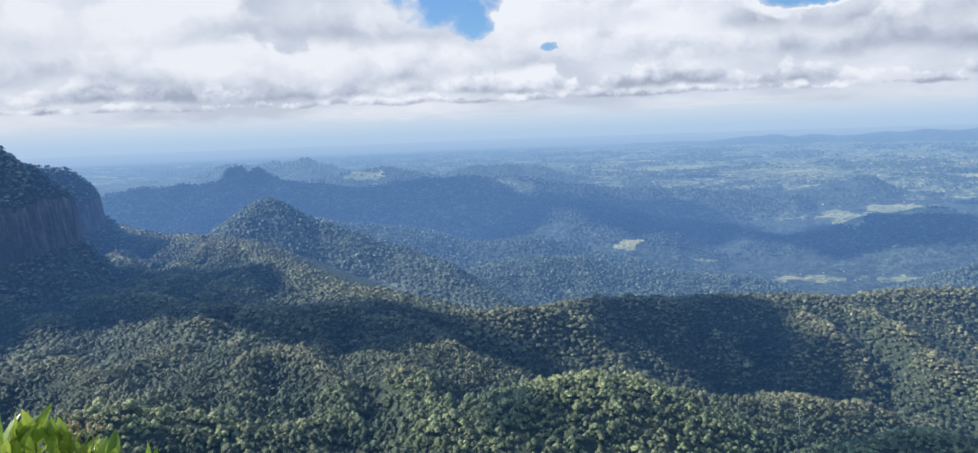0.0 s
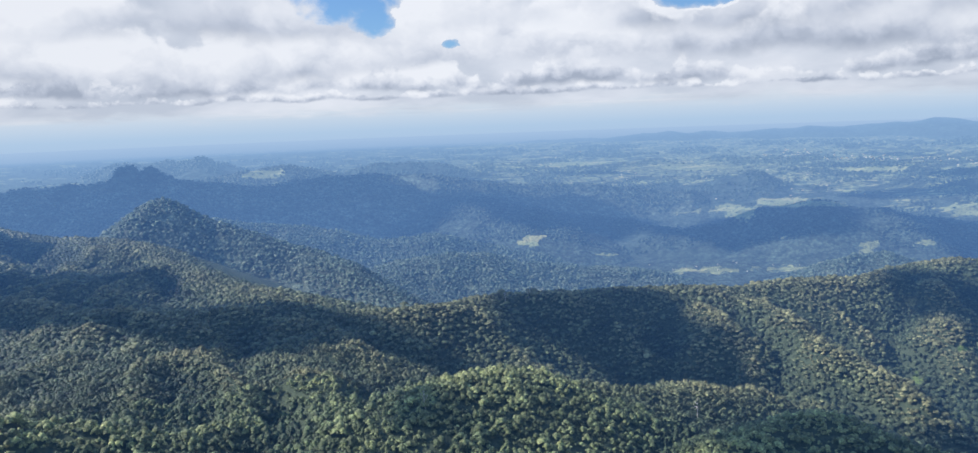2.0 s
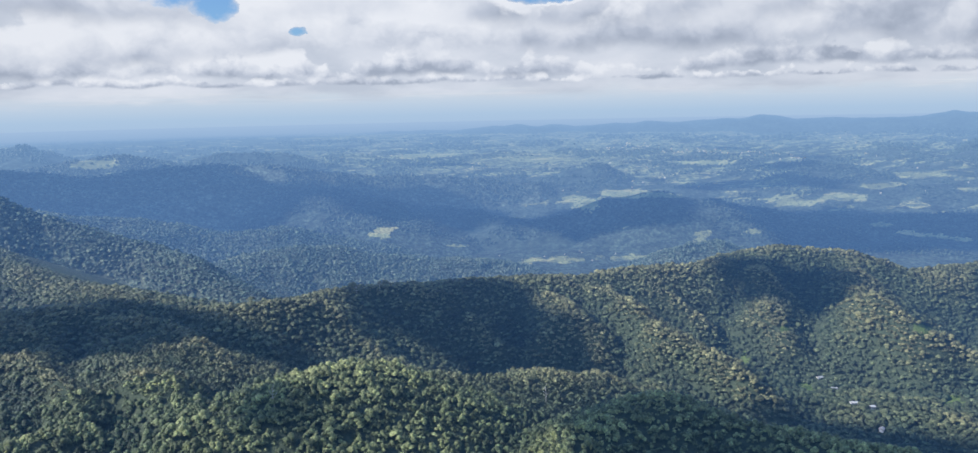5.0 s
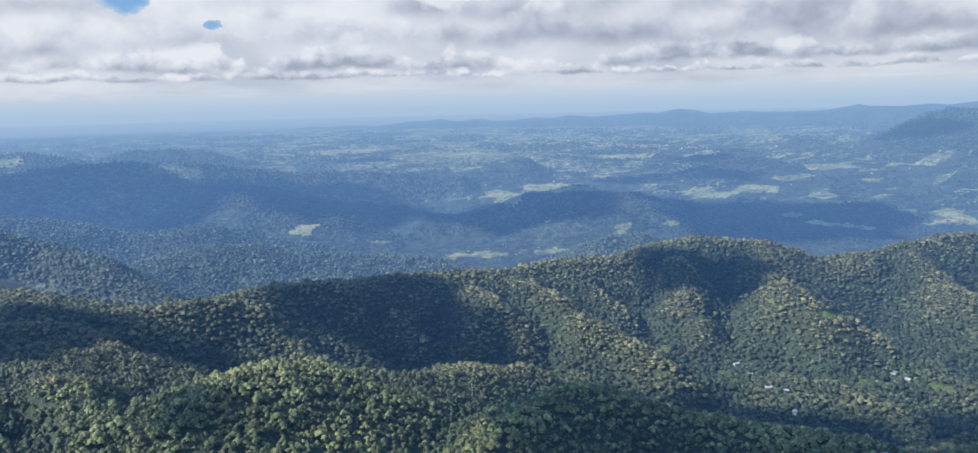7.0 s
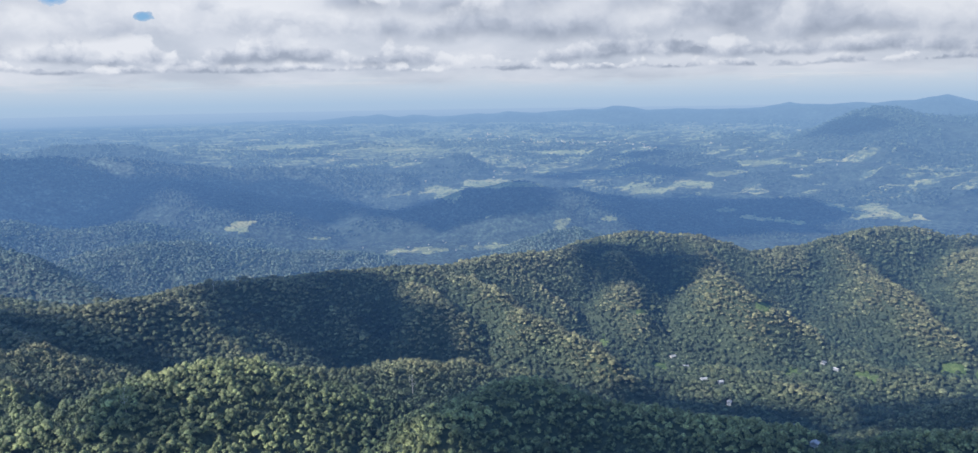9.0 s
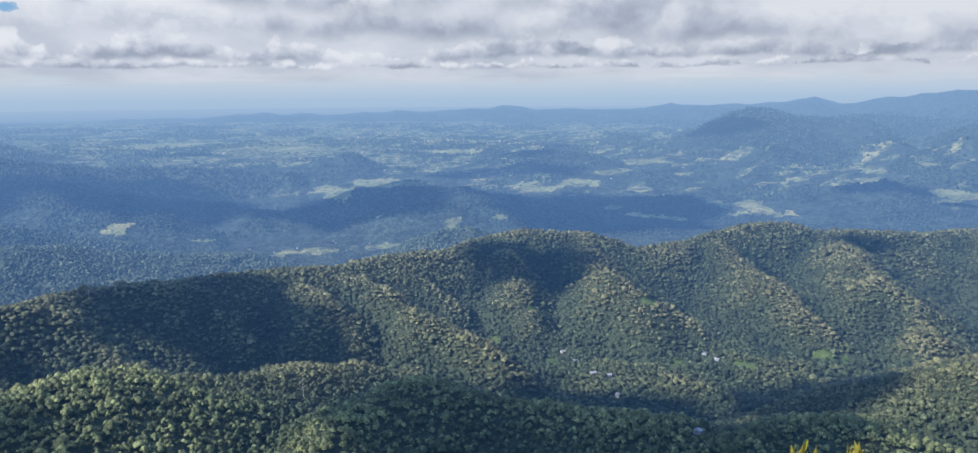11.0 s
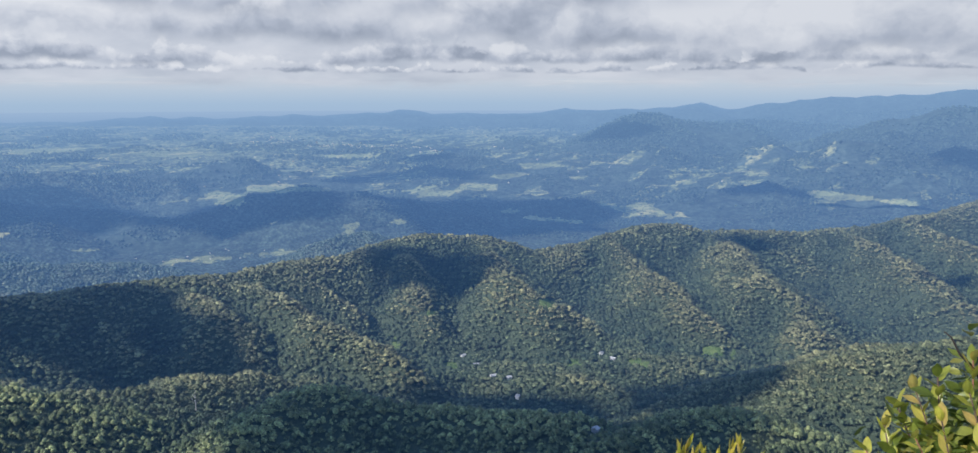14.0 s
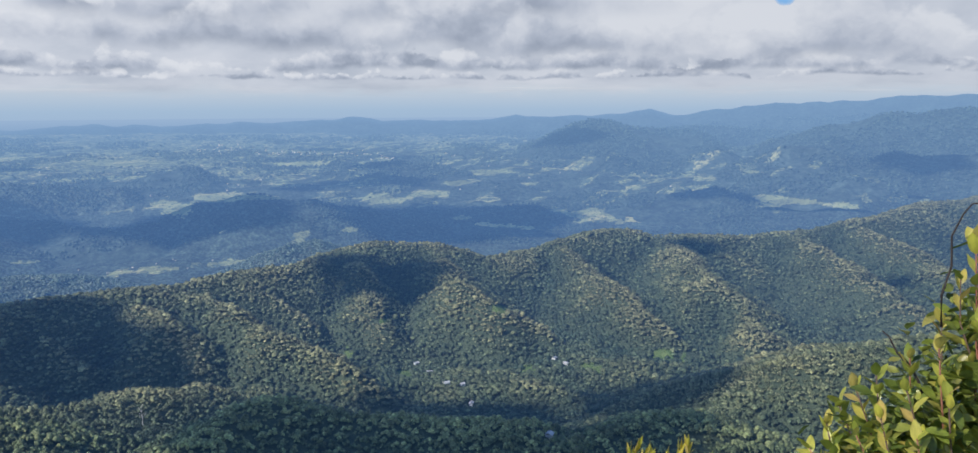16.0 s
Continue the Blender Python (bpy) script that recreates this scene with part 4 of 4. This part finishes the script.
# ---------- houses ----------
def part(name, bm, mat, parent, label=""):
    me = bpy.data.meshes.new(name)
    bm.to_mesh(me)
    bm.free()
    me.materials.append(mat)
    ob = new(name, me)
    ob.parent = parent
    return tagged(ob, label)


def plain(name, rgb, rough=0.7, vary=0.15, scale=0.6):
    m, T = material(name)
    pos = T.n("ShaderNodeNewGeometry").outputs["Position"]
    n = T.noise(pos, scale, 5.0, 0.6)
    col = T.ramp(n, [(0.3, tuple(c * (1 - vary) for c in rgb)), (0.7, tuple(min(c * (1 + vary), 1) for c in rgb))])
    b = T.n("ShaderNodeBsdfPrincipled", None, Base_Color=col, Roughness=rough)
    return finish(m, T, b.outputs[0])


WALL = plain("weatherboard_wall", (0.74, 0.74, 0.72))
ROOF_WHITE = plain("painted_steel_roof", (0.66, 0.66, 0.65), 0.45)
ROOF_GREY = plain("grey_steel_roof", (0.45, 0.47, 0.49), 0.45)


def house(x, y, z, wide, deep, high, turn, roof_mat, label):
    base = new("house")
    base.matrix_world = pose(x, y, z, 0, 0, turn)
    bm = bmesh.new()
    bmesh.ops.create_cube(bm, size=1.0, matrix=Matrix.Translation((0, 0, high / 2 - 0.5)) @ Matrix.Diagonal((wide, deep, high + 1.0, 1)))
    bmesh.ops.bevel(bm, geom=[e for e in bm.edges], offset=0.06, segments=1, affect="EDGES")
    part("wall", bm, WALL, base)
    bm = bmesh.new()
    w, d, t = wide / 2 + 0.5, deep / 2 + 0.6, 0.18
    top = high + 0.28 * deep
    ring = [(-d, high - 0.12), (0, top), (d, high - 0.12), (d, high - 0.12 + t), (0, top + t), (-d, high - 0.12 + t)]
    a = [bm.verts.new((-w, p, q)) for p, q in ring]
    b = [bm.verts.new((w, p, q)) for p, q in ring]
    for i in range(6):
        bm.faces.new((a[i], a[(i + 1) % 6], b[(i + 1) % 6], b[i]))
    for v in (a[::-1], b):
        bm.faces.new((v[0], v[1], v[4], v[5]))
        bm.faces.new((v[1], v[2], v[3], v[4]))
    bmesh.ops.recalc_face_normals(bm, faces=bm.faces)
    part("roof", bm, roof_mat, base)
    bm = bmesh.new()
    bmesh.ops.create_cube(bm, size=1.0, matrix=Matrix.Translation((wide * 0.22, -deep / 2 - 0.03, high * 0.55)) @ Matrix.Diagonal((1.4, 0.08, 1.1, 1)))
    part("window", bm, GLASS, base)
    return tagged(base, label, "house")


GLASS = plain("dark_window_glass", (0.03, 0.04, 0.05), 0.1)
rnd = random.Random(5)
for i, (hx, hy, hr) in enumerate(YARDS):
    hz = float(land(np.array([hx]), np.array([hy]))[0])
    tagged(house(hx, hy, hz, rnd.uniform(5, 7.5), rnd.uniform(4, 5), 2.6, rnd.uniform(0, 180), ROOF_WHITE if i % 3 else ROOF_GREY,
                 "white-roofed weatherboard house half hidden in forest"), group="houses in the side valley")


def plain_house(az, el, label, group, big=1.0):
    rr = np.arange(2100.0, 4800.0, 4.0)
    x, y = rr * math.sin(radians(az)), rr * math.cos(radians(az))
    z = land(x, y)
    hit = np.nonzero(z + 1 > H0 + rr * math.tan(radians(el)))[0]
    if not len(hit):
        return
    i = hit[0]
    tagged(house(x[i], y[i], float(z[i]), rnd.uniform(3.6, 7) * big, rnd.uniform(3, 4.5) * big, rnd.uniform(2.0, 2.6) * big, rnd.uniform(0, 180),
                 rnd.choice([ROOF_WHITE, ROOF_WHITE, ROOF_WHITE, ROOF_GREY]), label), group=group)


for i in range(110):
    u = rnd.random()
    plain_house(25.0 + 12.0 * u + rnd.gauss(0, 0.25), -2.85 - 0.75 * u + rnd.gauss(0, 0.13), "pale house of a far town on the plain", "town on the plain")
for i in range(60):
    plain_house(rnd.uniform(10, 66), rnd.uniform(-5.8, -2.3), "small pale farmhouse among fields on the plain", "farmhouses on the plain")
for i in range(14):
    plain_house(rnd.uniform(15, 28), rnd.uniform(-10.4, -9.5), "white farmhouse on the valley floor", "farmhouses in the valley", 0.6)

# ---------- shrubs on the lookout's ledge ----------
def leaf_stuff(name, young, old, warm, island=False):
    m, T = material(name)
    pos = T.n("ShaderNodeTexCoord").outputs["Object"]
    luck = T.n("ShaderNodeNewGeometry").outputs["Random Per Island"] if island else T.n("ShaderNodeObjectInfo").outputs["Random"]
    col = T.ramp(luck, [(0.0, old), (0.55, young), (0.9, tuple(0.5 * (a + b) for a, b in zip(young, warm))), (1.0, warm)])
    veins = T.noise(T.vmath("MULTIPLY", pos, (1.0, 0.35, 1.0)), 160.0, 3.0)
    col = T.mix(1.0, col, T.ramp(veins, [(0.3, grey(0.8)), (0.7, grey(1.15))]), "MULTIPLY")
    b = T.n("ShaderNodeBsdfPrincipled", None, Base_Color=col, Roughness=0.32, Normal=T.n("ShaderNodeBump", None, Strength=0.3, Distance=0.002, Height=veins).outputs[0])
    b.inputs["Specular IOR Level"].default_value = 0.55
    tr = T.n("ShaderNodeBsdfTranslucent", None, Color=col)
    return finish(m, T, T.n("ShaderNodeMixShader", None, i0=0.38, i1=b.outputs[0], i2=tr.outputs[0]).outputs[0])


LEAF_YELLOW = leaf_stuff("glossy_yellow_green_leaf", (0.66, 0.64, 0.10), (0.26, 0.32, 0.05), (0.72, 0.50, 0.17))
# darker copy of the shrub's leaf: the shade inside is in the colour
LEAF_INNER_SHADE = leaf_stuff("inner_leaf_shade", (0.30, 0.36, 0.06), (0.09, 0.14, 0.028), (0.46, 0.40, 0.11), True)
LEAF_GREEN = leaf_stuff("bright_green_leaf", (0.52, 0.66, 0.10), (0.26, 0.40, 0.05), (0.62, 0.62, 0.14))
LEAF_GOLD = leaf_stuff("golden_young_leaf", (0.66, 0.56, 0.09), (0.45, 0.44, 0.06), (0.70, 0.55, 0.18))
BARK = plain("brown_twig_bark", (0.16, 0.10, 0.07), 0.8, 0.35, 60.0)
TWIG = plain("dead_dark_twig", (0.045, 0.035, 0.03), 0.85, 0.3, 60.0)
BARK_RED = plain("red_young_twig", (0.35, 0.14, 0.09), 0.6, 0.3, 60.0)


def leaf_mesh(name, length, width, curl, fold, mat, point=1.4):
    """A leaf along +y with a midrib fold, a curled tip and a wavy edge."""
    rows, v, f = 7, [], []
    for i in range(rows):
        t = i / (rows - 1)
        half = width / 2 * (math.sin(math.pi * t ** 0.85) ** (1 / point)) if 0 < t < 1 else 0.0006
        y, z = length * t * (1 - 0.12 * abs(curl) * t), length * curl * t * t * 0.5
        wave = 0.05 * width * math.sin(t * 9)
        v += [(-half, y, z + fold * half + wave), (0, y, z), (half, y, z + fold * half - wave)]
    for i in range(rows - 1):
        a = i * 3
        f += [(a, a + 1, a + 4, a + 3), (a + 1, a + 2, a + 5, a + 4)]
    return mesh_from(name, v, f, mat)


def tube(name, path, r0, r1, mat, parent, sides=6):
    """A tapering twig through the points of path."""
    bm = bmesh.new()
    rings = []
    n = len(path)
    for i, p in enumerate(path):
        way = (path[min(i + 1, n - 1)] - path[max(i - 1, 0)]).normalized()
        q = way.to_track_quat("Z", "Y")
        rad = r0 + (r1 - r0) * i / (n - 1)
        rings.append([bm.verts.new(p + q @ Vector((rad * math.cos(k * 6.2832 / sides), rad * math.sin(k * 6.2832 / sides), 0))) for k in range(sides)])
    for a, b in zip(rings, rings[1:]):
        for k in range(sides):
            bm.faces.new((a[k], a[(k + 1) % sides], b[(k + 1) % sides], b[k])).smooth = True
    bm.faces.new(rings[-1])
    bm.faces.new(rings[0][::-1])
    return part(name, bm, mat, parent)


def bend(a, b, sag, n, rnd, wob=0.012):
    out = []
    for i in range(n):
        t = i / (n - 1)
        p = a.lerp(b, t) + Vector((0, 0, -sag * 4 * t * (1 - t)))
        if 0 < i < n - 1:
            p += Vector((rnd.uniform(-wob, wob), rnd.uniform(-wob, wob), rnd.uniform(-wob, wob)))
        out.append(p)
    return out


def spot(az, el, r):
    return Vector(place(az, el, r))


def shoot(parent, root, tip, leaves, meshes, rnd, sag=-0.02, bark=None, r0=0.004, run=0.55, spread=(35, 80), size=(0.75, 1.15)):
    """One stem with its leaves set round it in a spiral, closer towards the tip."""
    path = bend(root, tip, sag, 9, rnd)
    stem = tube("stem", path, r0, 0.0012, bark or BARK, parent)
    for i in range(leaves):
        t = 1 - run * (i / max(leaves - 1, 1)) ** 1.3
        k = min(int(t * 8), 7)
        p = path[k].lerp(path[k + 1], t * 8 - k)
        way = (path[k + 1] - path[k]).normalized()
        turn = i * 2.39996 + rnd.uniform(-0.4, 0.4)
        lean = radians(spread[0] + (spread[1] - spread[0]) * (1 - t) / max(run, 0.01) + rnd.uniform(-14, 14))
        q = way.to_track_quat("Z", "Y")
        out = q @ Vector((math.cos(turn) * math.sin(lean), math.sin(turn) * math.sin(lean), math.cos(lean)))
        flat = out.cross(way).normalized() if abs(out.dot(way)) < 0.999 else Vector((1, 0, 0))
        face = flat.cross(out).normalized()
        if face.z < 0:
            face, flat = -face, -flat
        m = Matrix((flat, out, face)).transposed().to_4x4()
        ob = new("leaf", rnd.choice(meshes))
        ob.parent = stem
        ob.matrix_local = Matrix.Translation(p) @ m @ Matrix.Rotation(rnd.uniform(-0.5, 0.5), 4, "Y") @ Matrix.Scale(rnd.uniform(*size), 4)
    return stem


def ground_at(az, r):
    x, y = r * math.sin(radians(az)), r * math.cos(radians(az))
    return Vector((x, y, float(land(np.array([x]), np.array([y]))[0])))


# a dense glossy shrub
rnd = random.Random(11)
shrub = tagged(new("shrub"), "dense glossy yellow-green shrub at the lookout's edge", "shrub")
oval = [leaf_mesh("leaf", 0.038, 0.018, c, f, LEAF_YELLOW) for c, f in ((0.2, 0.35), (-0.35, 0.25), (0.5, 0.5), (-0.1, 0.15))]
foot = ground_at(80, 1.75)
TIPS = [(65.3, -23.0, 1.7), (66.1, -22.0, 1.75), (66.7, -23.2, 1.6), (67.1, -20.8, 1.7), (68.0, -19.2, 1.72), (68.6, -18.0, 1.75), (68.7, -21.0, 1.6), (69.6, -17.0, 1.7), (70.7, -16.0, 1.68),
        (72.4, -14.8, 1.72), (73.9, -12.6, 1.75), (74.7, -10.0, 1.74), (75.3, -7.8, 1.75), (75.9, -6.2, 1.76), (76.3, -9.6, 1.7), (69.9, -19.6, 1.6), (71.2, -18.4, 1.6), (72.5, -16.6, 1.6), (74.0, -14.0, 1.62),
        (71.9, -21.0, 1.55), (69.3, -22.6, 1.55), (73.3, -19.2, 1.55), (74.7, -16.6, 1.6), (76.0, -12.2, 1.68)]
for i, (a, e, r) in enumerate(TIPS):
    tip = spot(a, e, r)
    low = foot.lerp(tip, 0.42) + Vector((rnd.uniform(-0.03, 0.03), rnd.uniform(-0.03, 0.03), 0.0))
    shoot(shrub, low, tip, 17, oval, rnd, bark=BARK if i % 3 else BARK_RED)
    tube("branch", bend(foot + Vector((rnd.uniform(-0.02, 0.02), rnd.uniform(-0.02, 0.02), -0.02)), low, 0.0, 6, rnd, 0.006), 0.009, 0.004, BARK, shrub)
# the leafy inside of the shrub, its shade put into a darker leaf colour
body_v, body_f, n = [], [], 0
for k in range(3600):
    (a, e, r), (a2, e2, r2) = rnd.choice(TIPS), rnd.choice(TIPS)
    u = rnd.uniform(0, 0.5)
    p = foot.lerp(spot(a + u * (a2 - a) + 0.6, e + u * (e2 - e) - 1.2, r + 0.03), rnd.uniform(0.72, 0.99)) + Vector((rnd.gauss(0.01, 0.02), rnd.gauss(0.02, 0.03), rnd.gauss(-0.01, 0.02)))
    me = rnd.choice(oval)
    v = np.empty(len(me.vertices) * 3, np.float32)
    me.vertices.foreach_get("co", v)
    q = np.array(Euler((rnd.uniform(-0.9, 0.9), rnd.uniform(-0.9, 0.9), rnd.uniform(0, 6.28))).to_matrix())
    body_v.append(v.reshape(-1, 3) @ q.T * rnd.uniform(0.7, 1.1) + np.array(p[:]))
    body_f.append(np.array([tuple(f.vertices) for f in me.polygons]) + n)
    n += len(me.vertices)
inner = new("inner_leaves", mesh_from("inner_leaves", np.concatenate(body_v), np.concatenate(body_f), LEAF_INNER_SHADE))
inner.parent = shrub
tagged(inner, "inner leaves in a darker colour with the shade put in", kind="stuff")
# the bare dark twigs that stand out of it
for path, r0 in [([(71.6, -16.5), (71.2, -15.6), (70.8, -14.9), (70.0, -14.2), (69.5, -13.3), (69.1, -13.0)], 0.003),
                 ([(72.2, -12.4), (72.1, -10.6), (72.5, -8.9), (72.4, -7.2), (72.9, -5.9), (73.3, -5.3), (73.9, -5.2)], 0.0026)]:
    tube("twig", [spot(a + 1.7, e - 0.4, 1.73) for a, e in path], r0, 0.0012, TWIG, shrub)

# a golden sprig shrub whose tops just reach into view
gold = tagged(new("shrub"), "small golden-leaved shrub on the ledge", "shrub")
slim = [leaf_mesh("leaf", 0.036, 0.009, c, 0.4, LEAF_GOLD, 1.1) for c in (0.15, -0.2, 0.35)]
foot = ground_at(55, 1.9)
for a, e in [(55.5, -22.4), (56.0, -22.2), (56.6, -22.4), (57.1, -22.6), (57.9, -22.8), (58.9, -21.9), (59.4, -21.8), (60.7, -22.7), (56.3, -22.9)]:
    shoot(gold, foot.lerp(spot(a, e, 1.85), 0.5), spot(a, e, 1.85), 9, slim, rnd, r0=0.002, run=0.14, spread=(10, 40))
    tube("branch", bend(foot + Vector((0, 0, -0.02)), foot.lerp(spot(a, e, 1.85), 0.5), 0.0, 5, rnd, 0.005), 0.005, 0.002, BARK, gold)

# a lance-leaved shrub with flower heads
lance = tagged(new("shrub"), "bright green lance-leaved shrub with small flower heads", "shrub")
long_leaf = [leaf_mesh("leaf", 0.066, 0.022, c, 0.45, LEAF_GREEN, 1.0) for c in (0.25, -0.3, 0.5, -0.6)]
foot = ground_at(-30, 1.75)
for a, e in [(-31.0, -15.8), (-30.2, -15.5), (-29.3, -15.6), (-28.5, -15.9), (-27.6, -16.6), (-26.9, -17.3), (-26.0, -17.7), (-25.3, -18.1), (-30.6, -17.0), (-29.5, -17.4), (-28.6, -17.8), (-27.6, -18.4), (-26.6, -18.9), (-30.0, -18.8), (-28.0, -19.6), (-22.9, -18.7)]:
    shoot(lance, foot.lerp(spot(a, e - 1.7, 1.65), 0.5), spot(a, e - 1.7, 1.65), 13, long_leaf, rnd, run=0.3, spread=(20, 75))
    tube("branch", bend(foot + Vector((0, 0, -0.02)), foot.lerp(spot(a, e - 1.7, 1.65), 0.5), 0.0, 5, rnd, 0.005), 0.006, 0.003, BARK, lance)
FLOWER = plain("straw_flower_bud", (0.50, 0.38, 0.20), 0.8, 0.3, 90.0)
for a, e in [(-27.7, -17.0), (-26.9, -16.8), (-26.2, -17.2), (-27.2, -17.6)]:
    c = spot(a, e, 1.66)
    head = tube("flower_head", bend(spot(a, e - 2.4, 1.66), c, 0, 5, rnd, 0.003), 0.0015, 0.0008, FLOWER, lance)
    bud_v, bud_f = ico(1)
    bud = mesh_from("bud", bud_v * 0.0035, bud_f, FLOWER)
    for k in range(16):
        ob = new("bud", bud)
        ob.parent = head
        ob.location = c + Vector((rnd.gauss(0, 0.016), rnd.gauss(0, 0.012), rnd.gauss(0, 0.009)))


# ---------- bare dead trees that stand over the canopy ----------
DEAD = plain("bleached_dead_wood", (0.62, 0.60, 0.55), 0.8, 0.2, 0.8)
rnd = random.Random(31)
for az, el in [(1.6, -18.9), (7.4, -12.2), (9.0, -12.0), (20.3, -19.6)]:
    x, y, r = below(az, el)
    base = Vector((x, y, float(land(np.array([x]), np.array([y]))[0]) - 0.5))
    dead = tagged(new("dead_tree"), "bare bleached dead tree standing over the canopy", "tree")
    top = base + Vector((rnd.uniform(-1, 1), rnd.uniform(-1, 1), 13.5))
    trunk = bend(base, top, 0.0, 7, rnd, 0.3)
    tube("trunk", trunk, 0.42, 0.12, DEAD, dead)
    for k in range(7):
        p = trunk[3 + k % 4]
        a = k * 2.4 + rnd.uniform(-0.4, 0.4)
        q = p + Vector((math.cos(a), math.sin(a), rnd.uniform(0.6, 1.2))) * rnd.uniform(2.2, 4.0)
        limb = tube("limb", bend(p, q, 0.25, 5, rnd, 0.2), 0.17, 0.05, DEAD, dead)
        tube("twig", bend(p.lerp(q, 0.6), p.lerp(q, 0.6) + Vector((math.cos(a + 0.8), math.sin(a + 0.8), 0.9)) * 1.6, 0.1, 4, rnd, 0.1), 0.07, 0.03, DEAD, limb)
